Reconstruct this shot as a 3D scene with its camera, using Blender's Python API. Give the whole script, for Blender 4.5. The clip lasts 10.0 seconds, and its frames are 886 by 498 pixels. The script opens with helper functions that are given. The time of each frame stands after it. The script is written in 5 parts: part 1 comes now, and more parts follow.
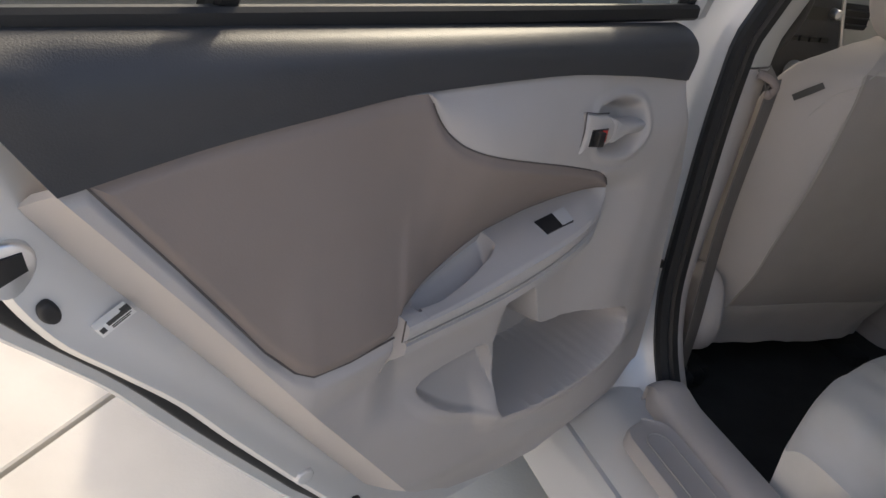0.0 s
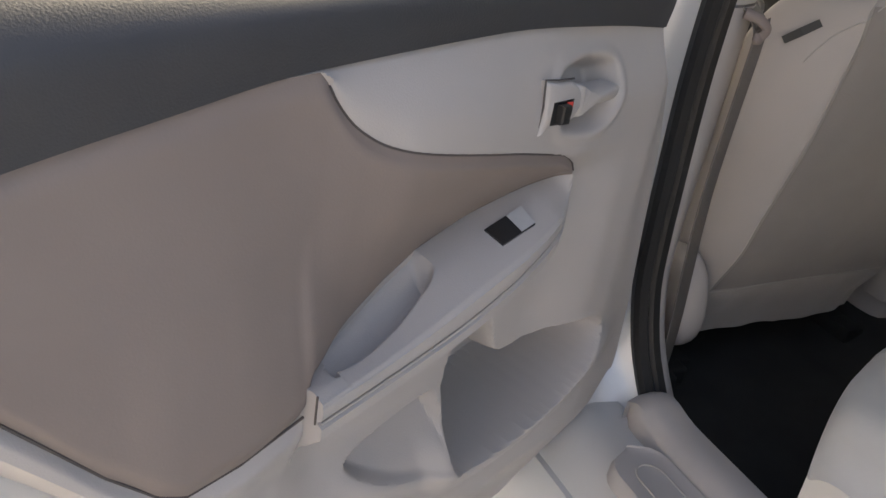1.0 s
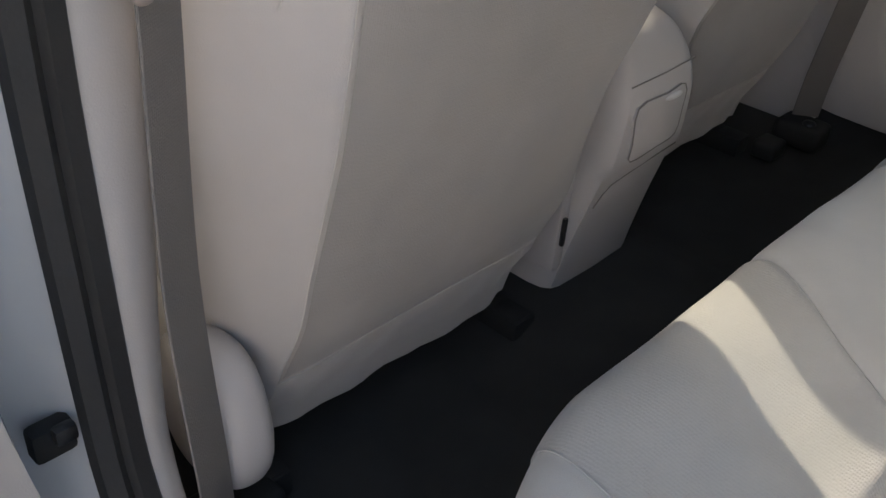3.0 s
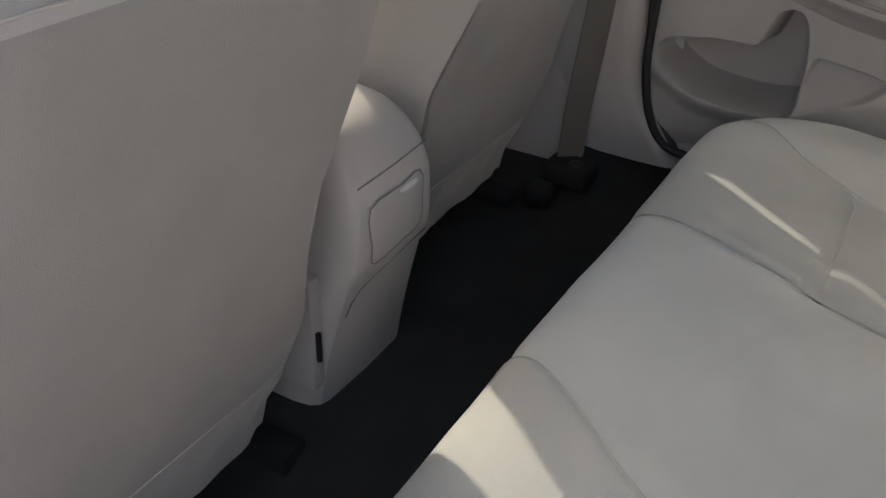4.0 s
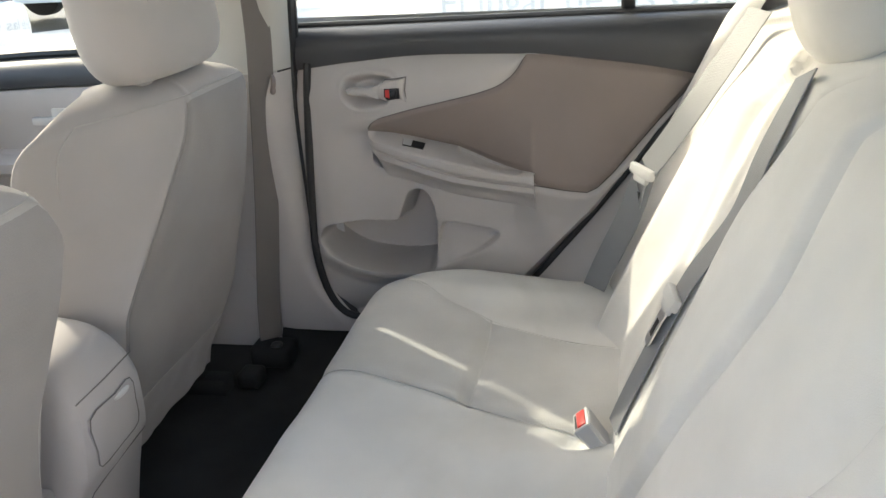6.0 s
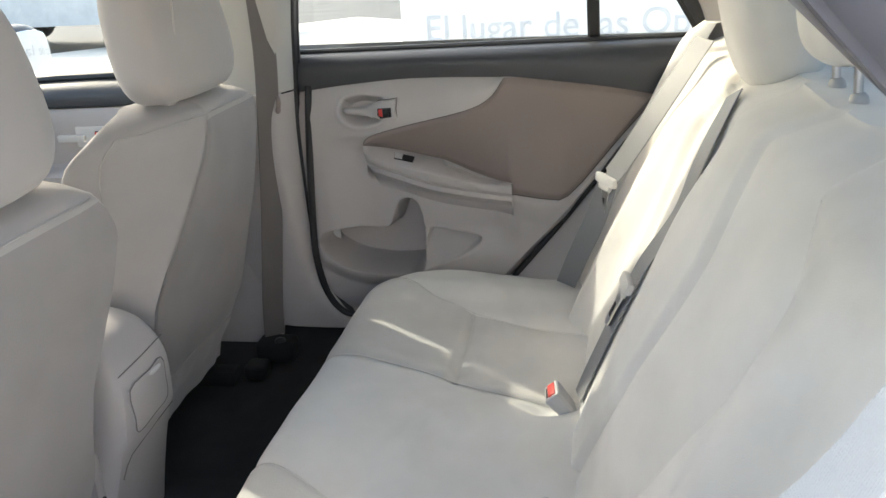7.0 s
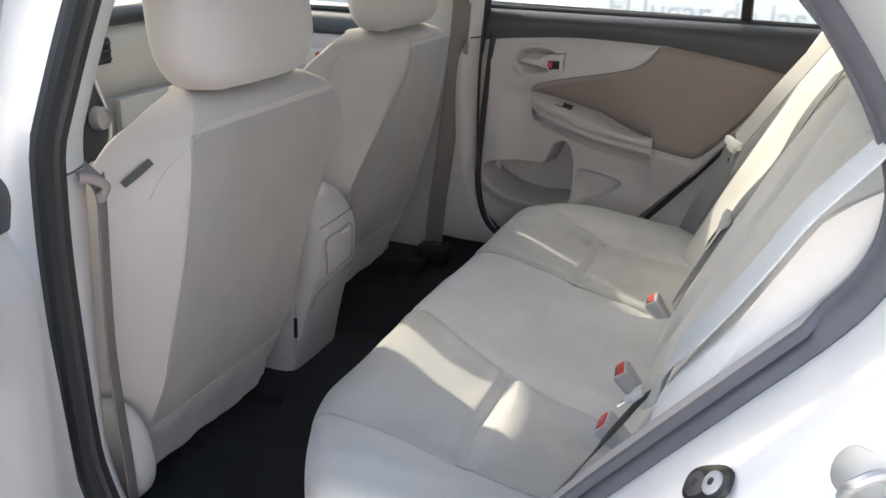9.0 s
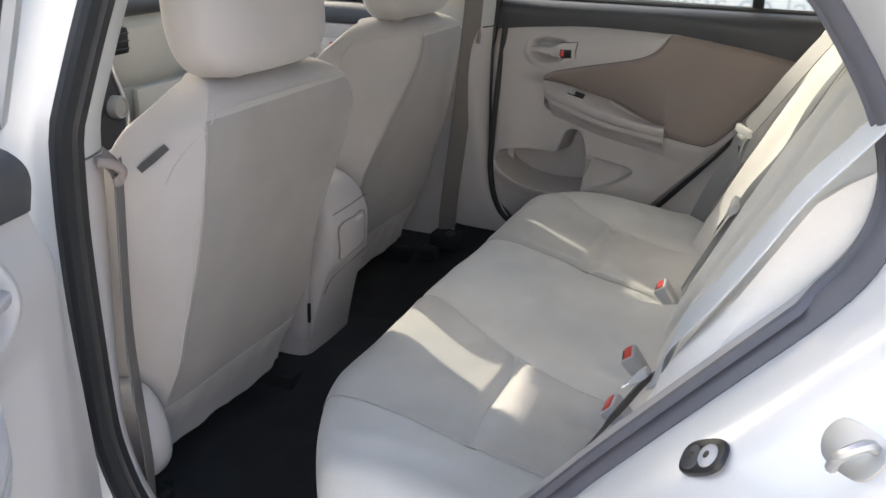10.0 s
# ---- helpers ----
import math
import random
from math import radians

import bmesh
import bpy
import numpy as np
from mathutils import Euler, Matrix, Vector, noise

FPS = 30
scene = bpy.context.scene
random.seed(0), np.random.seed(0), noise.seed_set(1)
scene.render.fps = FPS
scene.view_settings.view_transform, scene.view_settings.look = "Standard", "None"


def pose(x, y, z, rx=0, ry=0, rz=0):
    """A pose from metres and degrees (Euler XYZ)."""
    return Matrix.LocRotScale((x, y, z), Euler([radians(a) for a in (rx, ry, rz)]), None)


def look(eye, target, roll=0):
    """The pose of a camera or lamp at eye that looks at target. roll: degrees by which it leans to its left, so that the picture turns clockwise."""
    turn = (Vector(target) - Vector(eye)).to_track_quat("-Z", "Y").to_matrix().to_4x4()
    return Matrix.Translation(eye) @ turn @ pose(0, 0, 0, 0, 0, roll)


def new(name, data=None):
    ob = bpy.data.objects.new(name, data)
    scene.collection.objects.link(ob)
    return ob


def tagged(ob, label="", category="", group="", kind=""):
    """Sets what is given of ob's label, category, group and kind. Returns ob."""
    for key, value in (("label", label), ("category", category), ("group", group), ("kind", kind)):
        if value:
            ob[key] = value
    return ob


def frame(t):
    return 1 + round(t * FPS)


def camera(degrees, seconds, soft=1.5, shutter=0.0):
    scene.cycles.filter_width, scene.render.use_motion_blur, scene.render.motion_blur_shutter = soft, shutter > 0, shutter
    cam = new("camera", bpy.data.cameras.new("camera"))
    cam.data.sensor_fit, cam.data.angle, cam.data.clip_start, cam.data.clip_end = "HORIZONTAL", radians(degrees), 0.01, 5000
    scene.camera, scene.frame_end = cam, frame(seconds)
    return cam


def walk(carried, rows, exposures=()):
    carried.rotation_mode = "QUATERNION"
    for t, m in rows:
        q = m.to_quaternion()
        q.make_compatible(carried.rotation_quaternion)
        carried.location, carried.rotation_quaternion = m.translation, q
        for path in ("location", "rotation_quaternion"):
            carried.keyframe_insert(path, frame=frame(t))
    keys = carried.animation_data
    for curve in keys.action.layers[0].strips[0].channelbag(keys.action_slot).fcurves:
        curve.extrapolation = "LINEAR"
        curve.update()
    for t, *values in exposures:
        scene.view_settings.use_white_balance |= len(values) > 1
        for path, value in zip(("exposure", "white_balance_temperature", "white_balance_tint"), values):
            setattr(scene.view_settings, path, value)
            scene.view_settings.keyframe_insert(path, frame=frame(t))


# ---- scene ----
cam = camera(52.0, 10.0)
PATH = [
    (0, (-1.554, -1.029, 1.15), (-0.826, 0.619, 0.282), 10.6),
    (0.5, (-1.522, -0.89, 1.121), (-0.696, 0.701, 0.235), 10.6),
    (1, (-1.441, -0.786, 1.086), (-0.59, 0.767, 0.156), 8.5),
    (1.5, (-1.305, -0.678, 1.095), (-0.432, 0.836, 0.122), 7.9),
    (2, (-1.164, -0.621, 1.085), (-0.207, 0.833, 0.101), 6.1),
    (2.2, (-1.106, -0.609, 1.073), (-0.091, 0.8, 0.08), 4.8),
    (3.3, (-0.823, -0.418, 1.017), (0.485, 0.597, -0.106), 4.2),
    (3.5, (-0.785, -0.419, 1.025), (0.563, 0.554, -0.087), 3.4),
    (4, (-0.714, -0.446, 1.057), (0.759, 0.405, 0.005), 1.3),
    (4.5, (-0.707, -0.49, 1.087), (0.897, 0.19, 0.105), -0.0),
    (5, (-0.758, -0.528, 1.12), (0.946, -0.016, 0.207), -2.0),
    (5.5, (-0.837, -0.55, 1.15), (0.95, -0.14, 0.353), -2.7),
    (6.8, (-1.035, -0.651, 1.158), (0.822, -0.284, 0.511), -3.9),
    (7, (-1.087, -0.626, 1.184), (0.768, -0.278, 0.522), -3.3),
    (7.5, (-1.16, -0.664, 1.176), (0.658, -0.176, 0.501), -3.3),
    (8, (-1.277, -0.703, 1.18), (0.513, -0.087, 0.535), 0.4),
    (8.5, (-1.389, -0.717, 1.182), (0.372, -0.071, 0.488), 1.7),
    (9, (-1.437, -0.736, 1.184), (0.312, -0.068, 0.48), 2.1),
    (9.5, (-1.458, -0.745, 1.185), (0.274, -0.047, 0.469), 2.5),
    (10, (-1.456, -0.755, 1.183), (0.273, -0.056, 0.461), 1.8),
]
EXPOSURES = [(0, 1.06, 7600, 15), (1, 1.51, 8000, 15), (2, 1.81, 7900, 15), (3.5, 2.16, 7300, 12), (4, 2.06, 7300, 12), (4.5, 2.7, 7200, 11),
             (5, 2.85, 7100, 10), (5.5, 2.8, 7100, 10), (7, 2.62, 7000, 10), (8, 2.54, 7000, 11), (10, 2.34, 7100, 12)]
walk(cam, [(t, look(e, g, r)) for t, e, g, r in PATH], EXPOSURES)

# ---------------------------------------------------------------- light
world = bpy.data.worlds.new("sky")
scene.world = world
world.use_nodes = True
wn = world.node_tree
sky = wn.nodes.new("ShaderNodeTexSky")
sky.sky_type = "NISHITA"
sky.sun_disc = False
SUN_AZ, SUN_EL = radians(33), radians(34.6)
SUN_DIR = Vector((math.sin(SUN_AZ) * math.cos(SUN_EL), math.cos(SUN_AZ) * math.cos(SUN_EL), math.sin(SUN_EL)))
sky.sun_elevation = math.asin(SUN_DIR.z)
sky.sun_rotation = math.atan2(SUN_DIR.x, SUN_DIR.y)
sky.dust_density = 3.0
wn.nodes["Background"].inputs["Strength"].default_value = 0.15
wn.links.new(sky.outputs["Color"], wn.nodes["Background"].inputs["Color"])
sun_data = bpy.data.lights.new("sun", "SUN")
sun_data.energy = 0.95
sun_data.angle = radians(0.9)
sun_data.color = (1.0, 0.95, 0.86)
sun = new("sun", sun_data)
sun.matrix_world = look(SUN_DIR * 20, (0, 0, 0))


# ---------------------------------------------------------------- materials
def material(name, color, rough=0.6, metal=0.0, vary=0.08, scale=8.0, bump=0.0, bump_scale=300.0,
             coat=0.0, sheen=0.0, spec=0.5, stain=0.0, weave=0.0):
    m = bpy.data.materials.new(name)
    m.use_nodes = True
    nt = m.node_tree
    p = nt.nodes["Principled BSDF"]
    p.inputs["Roughness"].default_value = rough
    p.inputs["Metallic"].default_value = metal
    p.inputs["Coat Weight"].default_value = coat
    p.inputs["Coat Roughness"].default_value = 0.08
    p.inputs["Sheen Weight"].default_value = sheen
    p.inputs["Sheen Roughness"].default_value = 0.4
    p.inputs["Specular IOR Level"].default_value = spec
    tc = nt.nodes.new("ShaderNodeTexCoord")
    big = nt.nodes.new("ShaderNodeTexNoise")
    big.inputs["Scale"].default_value = scale
    big.inputs["Detail"].default_value = 5.0
    nt.links.new(tc.outputs["Object"], big.inputs["Vector"])
    ramp = nt.nodes.new("ShaderNodeValToRGB")
    lo = [c * (1 - vary) for c in color]
    hi = [min(1.0, c * (1 + vary)) for c in color]
    ramp.color_ramp.elements[0].position, ramp.color_ramp.elements[1].position = 0.3, 0.7
    ramp.color_ramp.elements[0].color = (*lo, 1)
    ramp.color_ramp.elements[1].color = (*hi, 1)
    nt.links.new(big.outputs["Fac"], ramp.inputs["Fac"])
    col = ramp.outputs["Color"]
    if stain:
        sn = nt.nodes.new("ShaderNodeTexNoise")
        sn.inputs["Scale"].default_value = scale * 0.45
        sn.inputs["Detail"].default_value = 8.0
        sn.inputs["Distortion"].default_value = 0.6
        nt.links.new(tc.outputs["Object"], sn.inputs["Vector"])
        sr = nt.nodes.new("ShaderNodeValToRGB")
        sr.color_ramp.elements[0].position, sr.color_ramp.elements[1].position = 0.52, 0.72
        mix = nt.nodes.new("ShaderNodeMix")
        mix.data_type = "RGBA"
        mix.blend_type = "MULTIPLY"
        mix.inputs[7].default_value = (1 - stain, 1 - stain * 1.05, 1 - stain * 1.2, 1)
        nt.links.new(sn.outputs["Fac"], sr.inputs["Fac"])
        nt.links.new(sr.outputs["Color"], mix.inputs[0])
        nt.links.new(col, mix.inputs[6])
        col = mix.outputs[2]
    nt.links.new(col, p.inputs["Base Color"])
    if bump or weave:
        height = None
        if weave:
            w1 = nt.nodes.new("ShaderNodeTexVoronoi")
            w1.inputs["Scale"].default_value = weave
            w1.feature = "SMOOTH_F1"
            w1.inputs["Randomness"].default_value = 0.35
            mp = nt.nodes.new("ShaderNodeMapping")
            mp.inputs["Scale"].default_value = (1.0, 1.9, 1.0)
            nt.links.new(tc.outputs["Object"], mp.inputs["Vector"])
            nt.links.new(mp.outputs["Vector"], w1.inputs["Vector"])
            height = w1.outputs["Distance"]
        else:
            fine = nt.nodes.new("ShaderNodeTexNoise")
            fine.inputs["Scale"].default_value = bump_scale
            fine.inputs["Detail"].default_value = 3.0
            nt.links.new(tc.outputs["Object"], fine.inputs["Vector"])
            height = fine.outputs["Fac"]
        bp = nt.nodes.new("ShaderNodeBump")
        bp.inputs["Strength"].default_value = bump
        bp.inputs["Distance"].default_value = 0.002
        nt.links.new(height, bp.inputs["Height"])
        nt.links.new(bp.outputs["Normal"], p.inputs["Normal"])
    return m


M_TRIM = material("light_grey_plastic", (0.455, 0.428, 0.415), 0.5, vary=0.04, bump=0.12, bump_scale=700)
M_TRIM_DARK = material("charcoal_plastic", (0.05, 0.052, 0.058), 0.42, vary=0.08, bump=0.2, bump_scale=600)
M_VINYL = material("taupe_vinyl", (0.244, 0.199, 0.181), 0.62, vary=0.04, bump=0.07, bump_scale=500)
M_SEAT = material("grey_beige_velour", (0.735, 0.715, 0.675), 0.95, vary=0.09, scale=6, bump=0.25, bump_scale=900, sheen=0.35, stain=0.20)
M_WEAVE = material("grey_beige_woven_cloth", (0.625, 0.605, 0.568), 0.95, vary=0.09, scale=7, bump=0.4, weave=260, sheen=0.3, stain=0.18)
# Seat cloth with a pinkish tone, darkened so that its colour holds shade.
M_BACK_SHADED = material("seat_back_cloth_shaded", (0.430, 0.400, 0.378), 0.9, vary=0.05, scale=6, bump=0.25, bump_scale=900, sheen=0.25, stain=0.06)
# The backrest's cloth again, with the shade of its rear face in the colour.
M_PANEL_SHADED = material("shaded_seat_panel_cloth", (0.312, 0.288, 0.271), 0.92, vary=0.06, scale=9, bump=0.25, weave=520, sheen=0.25, stain=0.08)
M_CARPET = material("black_carpet", (0.040, 0.039, 0.038), 1.0, vary=0.12, scale=14, bump=0.25, bump_scale=900, spec=0.1)
M_PAINT = material("silver_paint", (0.66, 0.665, 0.67), 0.33, metal=0.25, vary=0.02, scale=4, coat=0.7)
M_RUBBER = material("black_rubber", (0.018, 0.018, 0.019), 0.5, vary=0.1, bump=0.1, bump_scale=300)
M_BLACK = material("black_plastic", (0.015, 0.015, 0.016), 0.35, vary=0.1, bump=0.08)
M_SEAM = material("dark_gap", (0.10, 0.085, 0.08), 0.8)
M_SEAM_G = material("grey_gap", (0.20, 0.185, 0.175), 0.8)
M_SEAM_L = material("grey_thread", (0.46, 0.435, 0.405), 0.9)
M_STITCH = material("pale_thread", (0.66, 0.64, 0.60), 0.95)
M_MATTE = material("matt_black_plastic", (0.012, 0.012, 0.012), 0.8, vary=0.1, bump=0.1)
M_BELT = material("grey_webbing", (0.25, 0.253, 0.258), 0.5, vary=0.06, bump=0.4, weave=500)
# Grey webbing made paler: the sheen of the sky is in its colour.
M_BELT_SHEEN = material("sky_sheen_webbing", (0.56, 0.58, 0.59), 0.45, vary=0.05, bump=0.4, weave=500)
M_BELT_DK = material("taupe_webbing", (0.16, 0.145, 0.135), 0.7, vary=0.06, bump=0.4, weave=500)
M_CHROME = material("bright_steel", (0.80, 0.80, 0.81), 0.3, metal=1.0, vary=0.03)
M_STRIKER = material("dull_steel", (0.42, 0.42, 0.41), 0.45, metal=0.8, vary=0.1)
M_RED = material("red_plastic", (0.72, 0.06, 0.05), 0.35, vary=0.04)
M_WHITE = material("white_plastic", (0.62, 0.61, 0.59), 0.45, vary=0.03)
M_BUCKLE = material("grey_buckle_plastic", (0.46, 0.46, 0.465), 0.45, vary=0.04)
M_CONCRETE = material("pale_concrete", (0.74, 0.705, 0.62), 0.9, vary=0.07, scale=3, bump=0.3, bump_scale=120, stain=0.15)
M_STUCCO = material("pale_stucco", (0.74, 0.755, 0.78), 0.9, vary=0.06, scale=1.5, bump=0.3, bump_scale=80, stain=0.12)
M_ASPHALT = material("grey_asphalt", (0.14, 0.14, 0.135), 0.9, vary=0.15, scale=2, bump=0.4, bump_scale=90)
M_BANNER = material("white_banner", (0.80, 0.80, 0.80), 0.6, vary=0.03)
M_LETTER = material("pale_blue_letter", (0.55, 0.57, 0.60), 0.6)
M_BLUE = material("blue_paint", (0.03, 0.10, 0.38), 0.4)
M_TYRE = material("tyre_rubber", (0.015, 0.015, 0.015), 0.8, bump=0.2)
M_CARGREY = material("dark_grey_paint", (0.07, 0.075, 0.085), 0.3, metal=0.3, coat=0.6)
M_CARWHITE = material("pale_paint", (0.55, 0.56, 0.57), 0.35, coat=0.5)
M_LABEL = material("dark_grey_label", (0.055, 0.055, 0.052), 0.7)
M_PAPER = material("white_sticker", (0.78, 0.78, 0.77), 0.5, vary=0.02)
M_DASH = material("pale_dash_plastic", (0.58, 0.59, 0.57), 0.6, vary=0.04, bump=0.15, bump_scale=500)
M_RUBBER_G = material("grey_rubber", (0.10, 0.10, 0.115), 0.45, vary=0.06, bump=0.1, bump_scale=300)
M_MIRROR = material("mirror_glass", (0.85, 0.86, 0.87), 0.03, metal=1.0, vary=0.0)
M_HEADLINER = material("pale_headliner", (0.46, 0.45, 0.425), 0.95, vary=0.03, bump=0.2, bump_scale=500)


def glass_material(name, tint):
    """Tinted safety glass with a faint reflection."""
    m = bpy.data.materials.new(name)
    m.use_nodes = True
    nt = m.node_tree
    nt.nodes.remove(nt.nodes["Principled BSDF"])
    clear = nt.nodes.new("ShaderNodeBsdfTransparent")
    clear.inputs["Color"].default_value = (*tint, 1)
    gloss = nt.nodes.new("ShaderNodeBsdfGlossy")
    gloss.inputs["Roughness"].default_value = 0.02
    mix = nt.nodes.new("ShaderNodeMixShader")
    mix.inputs["Fac"].default_value = 0.05
    nt.links.new(clear.outputs["BSDF"], mix.inputs[1])
    nt.links.new(gloss.outputs["BSDF"], mix.inputs[2])
    nt.links.new(mix.outputs["Shader"], nt.nodes["Material Output"].inputs["Surface"])
    return m


M_GLASS = glass_material("window_glass", (0.62, 0.66, 0.64))
# Dark tint added to cut the light that enters from behind.
M_GLASS_DARK = glass_material("light_cutting_rear_glass", (0.30, 0.32, 0.31))


# ---------------------------------------------------------------- mesh helpers
def thing(name, label, category, kind="", group="", at=(0, 0, 0)):
    ob = new(name)
    ob.location = at
    return tagged(ob, label, category, group, kind)


def part(name, bm, mat, parent=None, label="", smooth=True, m=None, sharp=38):
    """One bmesh as one mesh object under its parent."""
    if m is not None:
        bm.transform(m)
    bmesh.ops.recalc_face_normals(bm, faces=bm.faces)
    if smooth:
        limit = radians(sharp)
        for e in bm.edges:
            if len(e.link_faces) == 2 and e.calc_face_angle(0.0) > limit:
                e.smooth = False
    if parent is not None:
        chain = Matrix.Identity(4)
        p = parent
        while p is not None:
            chain = p.matrix_basis @ chain
            p = p.parent
        bm.transform(chain.inverted())
    me = bpy.data.meshes.new(name)
    bm.to_mesh(me)
    bm.free()
    if smooth:
        for f in me.polygons:
            f.use_smooth = True
    me.materials.append(mat)
    ob = new(name, me)
    ob.parent = parent
    return tagged(ob, label)


def lerp(tab, x):
    """Smooth interpolation in a table of (x, value)."""
    if x <= tab[0][0]:
        return tab[0][1]
    for (a, va), (b, vb) in zip(tab, tab[1:]):
        if x <= b:
            s = (x - a) / (b - a)
            return va + (vb - va) * s
    return tab[-1][1]


def curve(tab, x):
    """Cubic interpolation in a table of (x, value), without overshoot."""
    if x <= tab[0][0]:
        return tab[0][1]
    if x >= tab[-1][0]:
        return tab[-1][1]
    k = 0
    while x > tab[k + 1][0]:
        k += 1
    d = [(tab[i + 1][1] - tab[i][1]) / (tab[i + 1][0] - tab[i][0]) for i in range(len(tab) - 1)]

    def slope(i):
        if i == 0 or i == len(tab) - 1:
            return d[min(i, len(d) - 1)]
        return 0.0 if d[i - 1] * d[i] <= 0 else 2 * d[i - 1] * d[i] / (d[i - 1] + d[i])

    h = tab[k + 1][0] - tab[k][0]
    t = (x - tab[k][0]) / h
    return ((1 + 2 * t) * (1 - t) ** 2 * tab[k][1] + t * (1 - t) ** 2 * h * slope(k)
            + t * t * (3 - 2 * t) * tab[k + 1][1] + t * t * (t - 1) * h * slope(k + 1))


def steps(a, b, n):
    return [a + (b - a) * i / n for i in range(n + 1)]


def tube(pts, r, n=8, up=(0, 0, 1)):
    return sweep(pts, circle(r, n), up=up)


def sm(a, b, x):
    s = min(1.0, max(0.0, (x - a) / (b - a)))
    return s * s * (3 - 2 * s)


def spline(pts, n=8, closed=False):
    """Points of a smooth curve through pts."""
    pts = [Vector(p) for p in pts]
    k = len(pts)
    out = []
    last = k if closed else k - 1
    for i in range(last):
        p1, p2 = pts[i], pts[(i + 1) % k]
        p0 = pts[i - 1] if (closed or i > 0) else p1 * 2 - p2
        p3 = pts[(i + 2) % k] if (closed or i + 2 < k) else p2 * 2 - p1
        for j in range(n):
            t = j / n
            out.append(0.5 * ((2 * p1) + (p2 - p0) * t + (2 * p0 - 5 * p1 + 4 * p2 - p3) * t * t
                              + (3 * p1 - p0 - 3 * p2 + p3) * t ** 3))
    if not closed:
        out.append(pts[-1])
    return out


def grid(rows, wrap=False, cap=False):
    """A mesh over rows of points; wrap closes each row; cap fills the first and last row."""
    bm = bmesh.new()
    vs = [[bm.verts.new(p) for p in r] for r in rows]
    n = len(vs[0])
    for a, b in zip(vs, vs[1:]):
        for i in range(n if wrap else n - 1):
            j = (i + 1) % n
            try:
                bm.faces.new((a[i], a[j], b[j], b[i]))
            except ValueError:
                pass
    if cap:
        bm.faces.new(vs[0])
        bm.faces.new(vs[-1])
    bmesh.ops.remove_doubles(bm, verts=bm.verts, dist=1e-5)
    return bm


def box(cx, cy, cz, sx, sy, sz, bevel=0.004, seg=2, m=None):
    bm = bmesh.new()
    bmesh.ops.create_cube(bm, size=1.0)
    bm.transform(Matrix.Diagonal((sx, sy, sz, 1)))
    if bevel:
        bmesh.ops.bevel(bm, geom=bm.edges, offset=min(bevel, min(sx, sy, sz) * 0.45), segments=seg, affect="EDGES", profile=0.6)
    if m is not None:
        bm.transform(m)
    bm.transform(Matrix.Translation((cx, cy, cz)))
    return bm


def merge(*bms):
    out = bmesh.new()
    for b in bms:
        me = bpy.data.meshes.new("tmp")
        b.to_mesh(me)
        out.from_mesh(me)
        b.free()
        bpy.data.meshes.remove(me)
    return out


def sweep(path, section, up=(0, 0, 1), closed=False, cap=True):
    """A section of (side, up) points along a path."""
    path = [Vector(p) for p in path]
    up = Vector(up)
    rows = []
    k = len(path)
    for i, p in enumerate(path):
        a = path[i - 1] if (i > 0 or closed) else p
        b = path[(i + 1) % k] if (i < k - 1 or closed) else p
        t = (b - a).normalized()
        s = t.cross(up)
        s = s.normalized() if s.length > 1e-6 else Vector((1, 0, 0))
        n = s.cross(t)
        rows.append([p + s * q[0] + n * q[1] for q in section])
    if closed:
        rows.append(rows[0])
    return grid(rows, wrap=True, cap=cap and not closed)


def circle(r, n=8, ry=None):
    ry = ry or r
    return [(r * math.cos(2 * math.pi * i / n), ry * math.sin(2 * math.pi * i / n)) for i in range(n)]


def rect(w, h, b=0.0):
    w, h = w / 2, h / 2
    if not b:
        return [(-w, -h), (w, -h), (w, h), (-w, h)]
    return [(-w + b, -h), (w - b, -h), (w, -h + b), (w, h - b), (w - b, h), (-w + b, h), (-w, h - b), (-w, -h + b)]


def plate(outline, axis_u, axis_v, origin, normal, thick, bevel=0.003):
    """A flat piece with an outline in (u, v), thickened along its normal and rounded at its edge."""
    u, v, o, n = Vector(axis_u), Vector(axis_v), Vector(origin), Vector(normal)
    c = sum((Vector((p[0], p[1])) for p in outline), Vector((0, 0))) / len(outline)
    rows = []
    for shrink, h in ((0.0, 0.0), (0.0, thick - bevel), (bevel * 0.35, thick - bevel * 0.3), (bevel, thick)):
        r = []
        for p in outline:
            d = Vector((p[0], p[1])) - c
            q = Vector((p[0], p[1])) - (d.normalized() * shrink if d.length > shrink else d)
            r.append(o + u * q.x + v * q.y + n * h)
        rows.append(r)
    return grid(rows, wrap=True, cap=True)


def super_ring(z, cx, cy, hx, hy, n=32, e=3.0):
    out = []
    for i in range(n):
        a = 2 * math.pi * i / n
        c, s = math.cos(a), math.sin(a)
        out.append(Vector((cx + hx * math.copysign(abs(c) ** (2 / e), c), cy + hy * math.copysign(abs(s) ** (2 / e), s), z)))
    return out


def cushion(cx, cy, cz, hx, hy, hz, e=3.2, n=36, rings=14, m=None):
    """A rounded pillow form: a super-ellipsoid."""
    rows = []
    for k in range(rings + 1):
        ph = -math.pi / 2 + math.pi * k / rings
        c, s = math.cos(ph), math.sin(ph)
        f = abs(c) ** (2 / e)
        z = hz * math.copysign(abs(s) ** (2 / e), s)
        rows.append(super_ring(z, 0, 0, max(hx * f, 1e-4), max(hy * f, 1e-4), n, e))
    bm = grid(rows, wrap=True)
    if m is not None:
        bm.transform(m)
    bm.transform(Matrix.Translation((cx, cy, cz)))
    return bm


